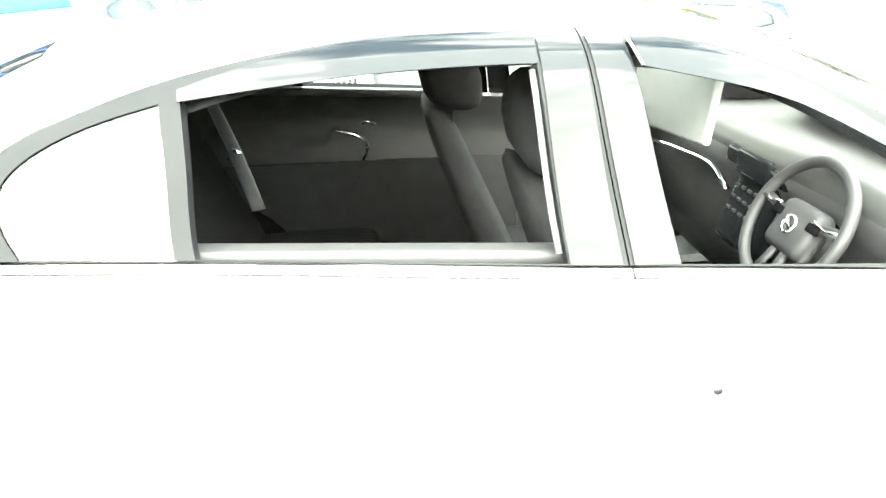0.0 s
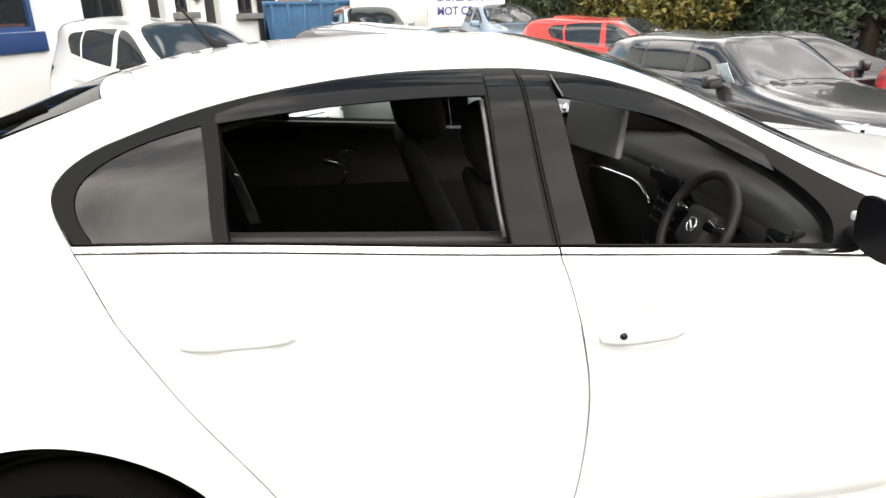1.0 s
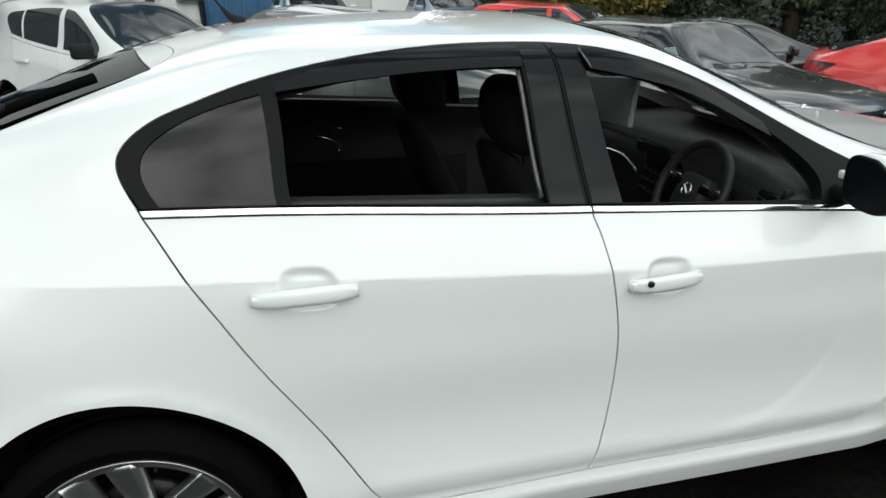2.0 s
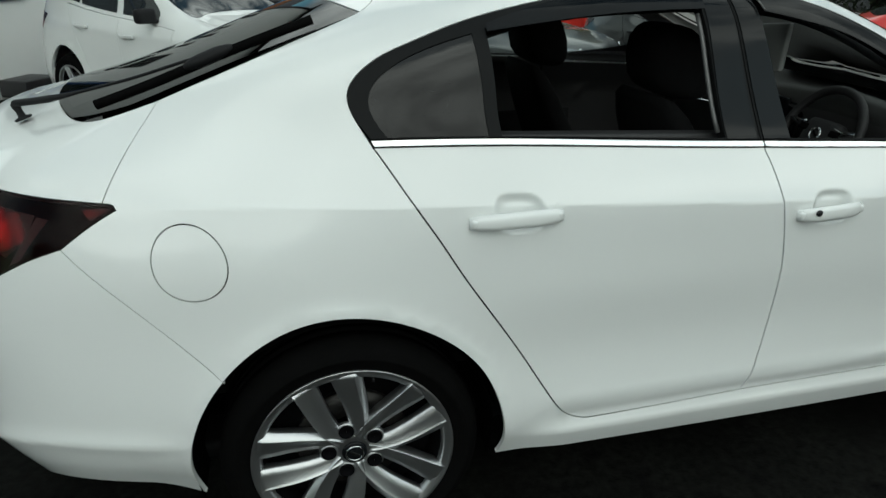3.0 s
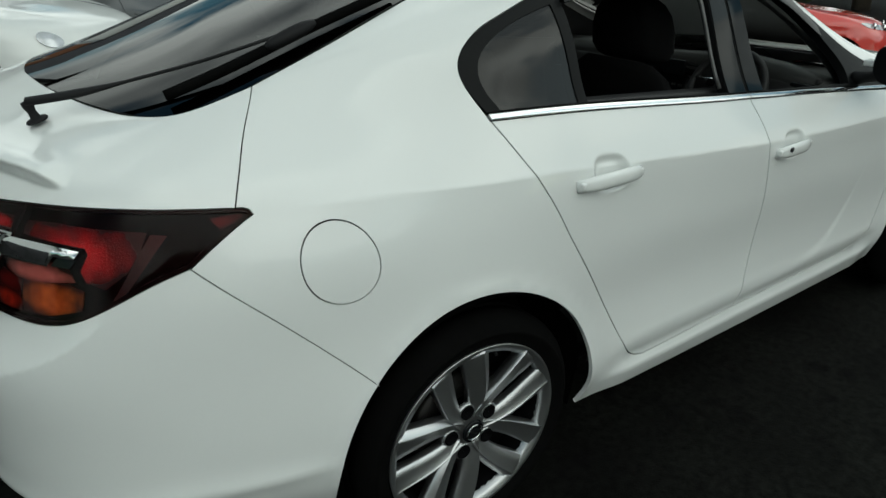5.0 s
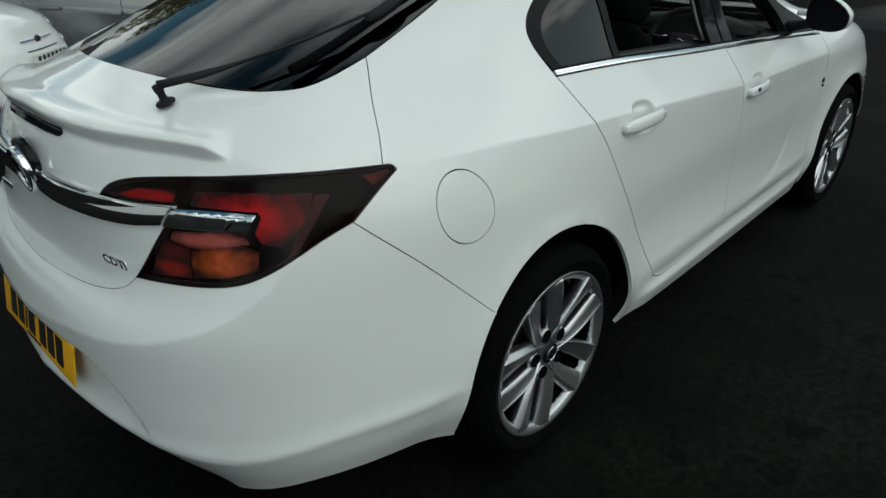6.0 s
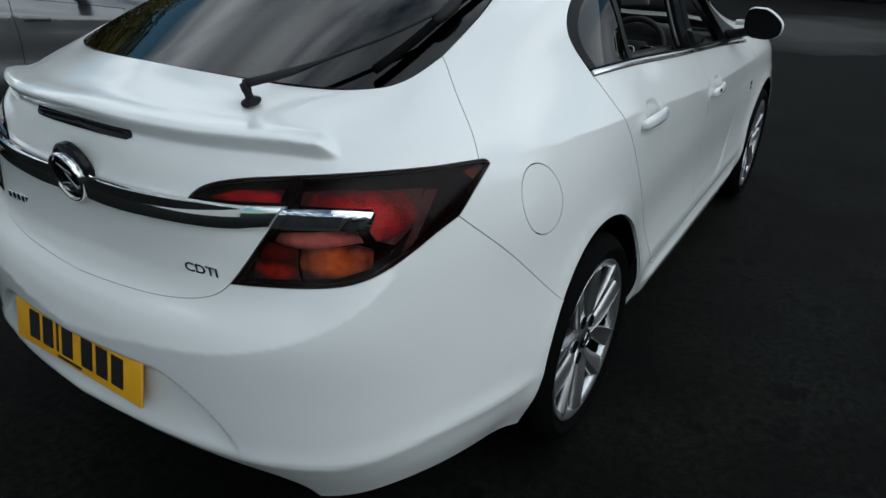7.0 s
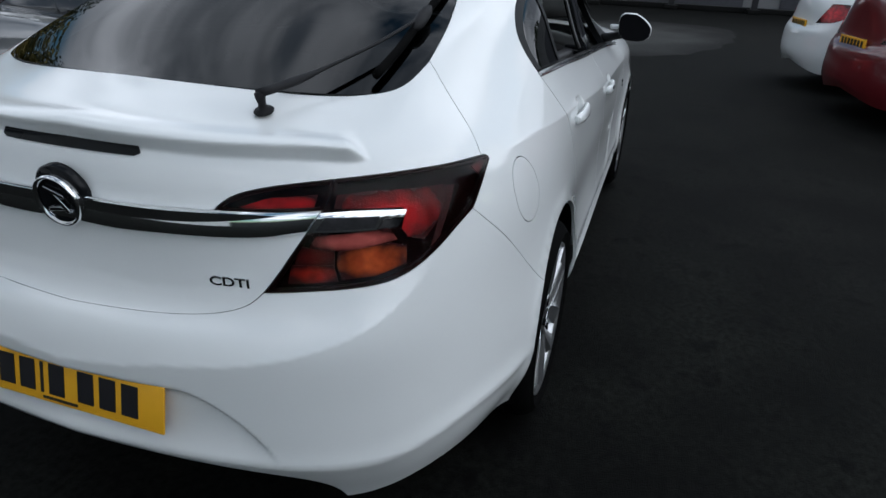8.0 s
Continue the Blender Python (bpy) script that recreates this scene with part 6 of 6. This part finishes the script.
GREY_WALL = material("grey_roughcast", (0.20, 0.20, 0.20), 0.9, vary=0.15, scale=2, bump=0.4, bump_scale=50)


def wall_with_openings(name, x0, x1, z1, y, thick, holes, mat, parent):
    """A wall along x in pieces round its openings (x0, x1, z0, z1); one panel between each pair of openings."""
    k = 0
    xs = sorted({x0, x1, *[h[0] for h in holes], *[h[1] for h in holes]})
    for a, b in zip(xs, xs[1:]):
        cuts = sorted((h[2], h[3]) for h in holes if h[0] <= a + 1e-6 and h[1] >= b - 1e-6)
        z = -0.25
        for c, d in cuts + [(z1, z1)]:
            if c > z + 1e-4:
                k += 1
                part("wall_panel", box((a + b) / 2, y + thick / 2, (z + c) / 2, b - a, thick, c - z), mat, parent, "white rendered wall")
            z = max(z, d)
    return k


def window_part(parent, x0, x1, z0, z1, y, frame_mat, sill=True, bars=1):
    w = part("window", joined(box((x0 + x1) / 2, y + 0.10, z0 + 0.03, x1 - x0, 0.07, 0.06), box((x0 + x1) / 2, y + 0.10, z1 - 0.03, x1 - x0, 0.07, 0.06),
                              box(x0 + 0.03, y + 0.10, (z0 + z1) / 2, 0.06, 0.07, z1 - z0), box(x1 - 0.03, y + 0.10, (z0 + z1) / 2, 0.06, 0.07, z1 - z0),
                              *[box(x0 + (x1 - x0) * (k + 1) / (bars + 1), y + 0.10, (z0 + z1) / 2, 0.05, 0.06, z1 - z0) for k in range(bars)]), frame_mat, parent, "painted window frame")
    part("pane", box((x0 + x1) / 2, y + 0.12, (z0 + z1) / 2, x1 - x0 - 0.02, 0.012, z1 - z0 - 0.02), CAR_GLASS, w, "dark window glass")
    if sill:
        part("window_sill", box((x0 + x1) / 2, y - 0.03, z0 - 0.05, x1 - x0 + 0.16, 0.20, 0.10, 0.01), STONE, w, "grey stone sill")
    return w


garage = new("garage_house", None)
garage.matrix_basis = pose(-2.65, 8.2, 0, 0, 0, 63)
tagged(garage, "white rendered building with a blue shopfront and dark windows", "building")
OPEN = [(-4.6, -1.09, 1.30, 2.6), (-0.37, 0.41, 0.85, 2.3), (0.88, 1.22, 0.02, 2.1), (1.46, 1.81, 1.46, 2.3), (2.18, 2.59, 0.02, 2.1), (3.10, 3.62, 1.40, 2.3)]
wall_with_openings("wall", -9.0, 3.78, 5.2, 0.0, 0.30, OPEN, RENDER, garage)
part("side_wall", box(3.63, 4.15, 2.6, 0.30, 7.7, 5.2), RENDER, garage)
part("side_wall", box(-8.85, 4.15, 2.6, 0.30, 7.7, 5.2), RENDER, garage)
part("back_wall", box(-2.61, 8.15, 2.6, 12.78, 0.30, 5.2), RENDER, garage)
part("roof", slab([(-9.4, -0.3, 5.2), (-9.4, 8.6, 5.2), (-9.4, 4.15, 7.6)], 13.5, 0), SLATE, garage, "grey slate roof")
for h in OPEN:
    if h[2] < 0.1:
        dr = part("door", box((h[0] + h[1]) / 2, 0.15, (h[2] + h[3]) / 2, h[1] - h[0], 0.06, h[3] - h[2], 0.005), PIPE, garage, "dark painted door")
        part("door_handle", box(h[1] - 0.06, 0.10, 1.02, 0.03, 0.05, 0.12, 0.005), CHROME, dr)
    else:
        window_part(garage, *h, 0.0, BLUE if h[0] < -2 else PIPE, sill=h[0] > 1, bars=3 if h[0] < -2 else 1)
part("shop_panel", box(-2.85, -0.02, 1.18, 3.6, 0.06, 0.24, 0.01), BLUE, garage, "blue painted panel under the shop window")
part("drain_pipe", tube([(3.70, -0.06, 0.0), (3.70, -0.06, 5.1)], 0.05, 12), PIPE, garage, "black drain pipe")
part("wall_box", box(1.98, -0.05, 1.75, 0.14, 0.10, 0.22, 0.01), STONE, garage, "small grey wall box")
part("step_box", box(-1.55, -0.25, 0.10, 0.5, 0.4, 0.20, 0.02), PIPE, garage, "dark box at the wall's foot")

house = new("brick_house", None)
tagged(house, "orange brick house with pale window frames, far off", "house")
part("wall", box(1.2, 27.0, 1.75, 9.0, 7.0, 3.5), BRICK, house)
part("roof", slab([(-3.6, 23.2, 3.5), (-3.6, 30.8, 3.5), (-3.6, 27.0, 6.4)], 9.6, 0), SLATE, house)
for k in range(4):
    w = part("window", box(-2.2 + 2.1 * k, 23.47, 1.8, 1.0, 0.08, 1.3, 0.01), SIGN_WHITE, house, "white window frame")
    part("pane", box(-2.2 + 2.1 * k, 23.42, 1.8, 0.84, 0.03, 1.14), CAR_GLASS, w)


def skip(x, y, turn):
    s = new("blue_skip", None)
    s.matrix_basis = pose(x, y, 0, 0, 0, turn)
    tagged(s, "blue painted steel skip with upright ribs", "container", group="blue skips")
    part("body", slab([(-0.95, -0.85, 0.12), (0.95, -0.85, 0.12), (1.15, -0.85, 1.55), (-1.15, -0.85, 1.55)], 1.7, 1), SKIP_BLUE, s)
    for k in range(5):
        part("rib", box(-0.9 + 0.45 * k, -0.88, 0.85, 0.08, 0.06, 1.35, 0.01), SKIP_BLUE, s)
    part("rim", box(0, -0.86, 1.55, 2.36, 0.10, 0.10, 0.02), SKIP_BLUE, s)
    return s


for k in range(3):
    skip(-2.6 + 2.45 * k * 0.9, 18.4 + 0.2 * k, -4)

office = new("white_outbuilding", None)
tagged(office, "low white rendered outbuilding beside the sign", "building")
part("wall", box(1.85, 16.4, 1.5, 2.1, 2.0, 3.0, 0.01), RENDER, office)
part("roof", box(1.85, 16.4, 3.08, 2.4, 2.3, 0.16, 0.02), SLATE, office)
sign = new("garage_sign", None)
tagged(sign, "white garage sign board with dark blue letters on two posts", "sign")
part("board", box(3.46, 14.0, 1.62, 1.80, 0.05, 1.30, 0.008), SIGN_WHITE, sign, "white sign board")
face = pose(3.46, 13.965, 1.60, 90, 0, 0)
writing("lettering", "CASTLE GARAGE", 0.23, SIGN_BLUE, sign, face @ Matrix.Translation((0, 0.0, 0)) @ Matrix.Diagonal((0.82, 1, 1, 1)), "dark blue letters", 0.004)
writing("lettering", "MOT CENTRE", 0.25, SIGN_BLUE, sign, pose(3.46, 13.965, 1.31, 90, 0, 0) @ Matrix.Diagonal((0.90, 1, 1, 1)), "dark blue letters", 0.004)
for x in (2.6, 4.25):
    part("post", box(x, 14.06, 0.7, 0.08, 0.08, 1.4, 0.01), PIPE, sign)

far_wall = new("far_building", None)
tagged(far_wall, "long grey roughcast building with a pale kerb and dark posts", "building")
part("wall", box(21.0, -5.0, 2.0, 0.5, 16.0, 4.0), GREY_WALL, far_wall)
part("kerb", box(19.6, -3.0, 0.07, 0.35, 15.0, 0.14, 0.02), CONCRETE, far_wall, "pale concrete kerb")
for k in range(6):
    p = part("post", box(19.3, -7.5 + 2.2 * k, 0.9, 0.16, 0.16, 1.8, 0.01), PIPE, far_wall, "dark post")
    part("post_foot", box(19.3, -7.5 + 2.2 * k, 0.06, 0.36, 0.36, 0.12, 0.02), CONCRETE, p)
for k in range(3):
    part("roller_door", box(20.72, -5.5 + 4.2 * k, 1.4, 0.08, 3.2, 2.8, 0.01), SLATE, far_wall, "dark roller door")

# ---- trees and hedge ----
BARK = material("bark", (0.07, 0.055, 0.04), 0.9, vary=0.3, scale=8, bump=0.6, bump_scale=30)


def leaf_material(name, a, b):
    m = material(name, a, 0.6, vary=0.0)
    n, l = m.node_tree.nodes, m.node_tree.links
    info, ramp = n.new("ShaderNodeNewGeometry"), n.new("ShaderNodeMixRGB")
    ramp.inputs["Color1"].default_value, ramp.inputs["Color2"].default_value = (*a, 1), (*b, 1)
    l.new(info.outputs["Random Per Island"], ramp.inputs["Fac"])
    l.new(ramp.outputs["Color"], n["Principled BSDF"].inputs["Base Color"])
    return m


LEAF_DARK = leaf_material("dark_leaves", (0.012, 0.022, 0.010), (0.045, 0.065, 0.022))
LEAF_GOLD = leaf_material("turning_leaves", (0.05, 0.06, 0.012), (0.22, 0.17, 0.03))


def leaves(clumps, n, size, seed):
    """n small folded leaves in uneven clumps (centre, radius)."""
    rng = np.random.RandomState(seed)
    c = np.array([q[0] for q in clumps])
    r = np.array([q[1] for q in clumps])
    k = rng.randint(0, len(clumps), n)
    d = rng.normal(size=(n, 3))
    d /= np.linalg.norm(d, axis=1)[:, None]
    p = c[k] + d * (r[k] * rng.uniform(0.35, 1.05, n) ** 0.6)[:, None] * np.array([1, 1, 0.8])
    a, b = rng.normal(size=(n, 3)), rng.normal(size=(n, 3))
    a /= np.linalg.norm(a, axis=1)[:, None]
    b = np.cross(a, b)
    b /= np.linalg.norm(b, axis=1)[:, None]
    s = (size * rng.uniform(0.6, 1.3, n))[:, None]
    quad = np.stack([p - a * s, p + b * s * 0.5 + 0.1 * s, p + a * s, p - b * s * 0.5 + 0.1 * s], 1).reshape(-1, 3)
    idx = np.arange(n) * 4
    me = bpy.data.meshes.new("crown")
    me.from_pydata(quad.tolist(), [], np.stack([idx, idx + 1, idx + 2, idx + 3], 1).tolist())
    return me


def tree(x, y, h, spread, mat, seed, low=0.6):
    rng = random.Random(seed)
    t = new("tree", None)
    t.matrix_basis = pose(x, y, 0, 0, 0, rng.uniform(0, 360))
    tagged(t, "dense dark green tree with an uneven crown" if mat is LEAF_DARK else "tree with yellowing leaves", "tree", group="trees along the boundary")
    trunk = [tube(flow([(0, 0, 0), (0.1, 0.05, h * 0.3), (0.0, 0.1, h * 0.75)], 8), [0.22 - 0.02 * i for i in range(8)], 9)]
    clumps = []
    for k in range(11):
        a, z = rng.uniform(0, 6.28), rng.uniform(low, h * 0.95)
        r = spread * rng.uniform(0.45, 0.95) * (1.15 - 0.6 * z / h)
        e = (r * math.cos(a), r * math.sin(a), z)
        trunk.append(tube(flow([(0, 0.05, max(0.3, z * 0.6)), (e[0] * 0.5, e[1] * 0.5, z * 0.8), e], 6), [0.09, .075, .06, .045, .03, .018], 7))
        clumps.append((e, spread * rng.uniform(0.32, 0.5)))
    clumps.append(((0, 0, h * 0.9), spread * 0.5))
    part("trunk", joined(*trunk), BARK, t, "rough brown trunk and limbs")
    part("crown", leaves(clumps, 11000, 0.085, seed), mat, t, "crown of small leaves")
    return t


for k, (x, y, h, sp, mt) in enumerate(((6.4, 17.5, 6.0, 2.4, LEAF_GOLD), (9.0, 16.0, 6.5, 2.6, LEAF_GOLD), (11.6, 16.5, 7.0, 2.8, LEAF_DARK), (13.5, 13.5, 6.8, 2.8, LEAF_DARK), (16.0, 14.0, 7.5, 3.0, LEAF_DARK),
                                       (15.6, 10.4, 6.5, 2.7, LEAF_DARK), (18.5, 9.0, 7.0, 2.9, LEAF_DARK), (17.6, 6.2, 6.2, 2.6, LEAF_DARK), (8.2, 20.5, 8.0, 3.0, LEAF_DARK), (20.5, 13.0, 8.0, 3.2, LEAF_DARK))):
    tree(x, y, h, sp, mt, 40 + k)
rng = random.Random(5)
hedge = leaves([((5.0 + 0.75 * k, 15.4 + 0.3 * math.sin(k * 1.7) - 0.40 * max(0, k - 7), rng.uniform(0.5, 1.9)), rng.uniform(0.9, 1.3)) for k in range(22)] +
               [((5.2 + 0.75 * k, 16.6 - 0.40 * max(0, k - 7), rng.uniform(1.6, 3.0)), 1.3) for k in range(22)], 60000, 0.06, 9)
tagged(part("hedge", hedge, LEAF_DARK), "thick dark hedge along the yard", "hedge", kind="stuff")
# Out of view: known from reflections, but made taller and nearer to cut low light.
behind = leaves([((-34 + 1.6 * k + rng.uniform(-.6, .6), -21 + rng.uniform(-2, 2) + 0.01 * (k - 15) ** 2, rng.uniform(1.2, 5.2)), rng.uniform(1.6, 2.8)) for k in range(46)], 20000, 0.32, 11)
tagged(part("far_trees", behind, LEAF_DARK), "unseen far line of dark green trees, raised to cut low sky light", "trees", kind="stuff")
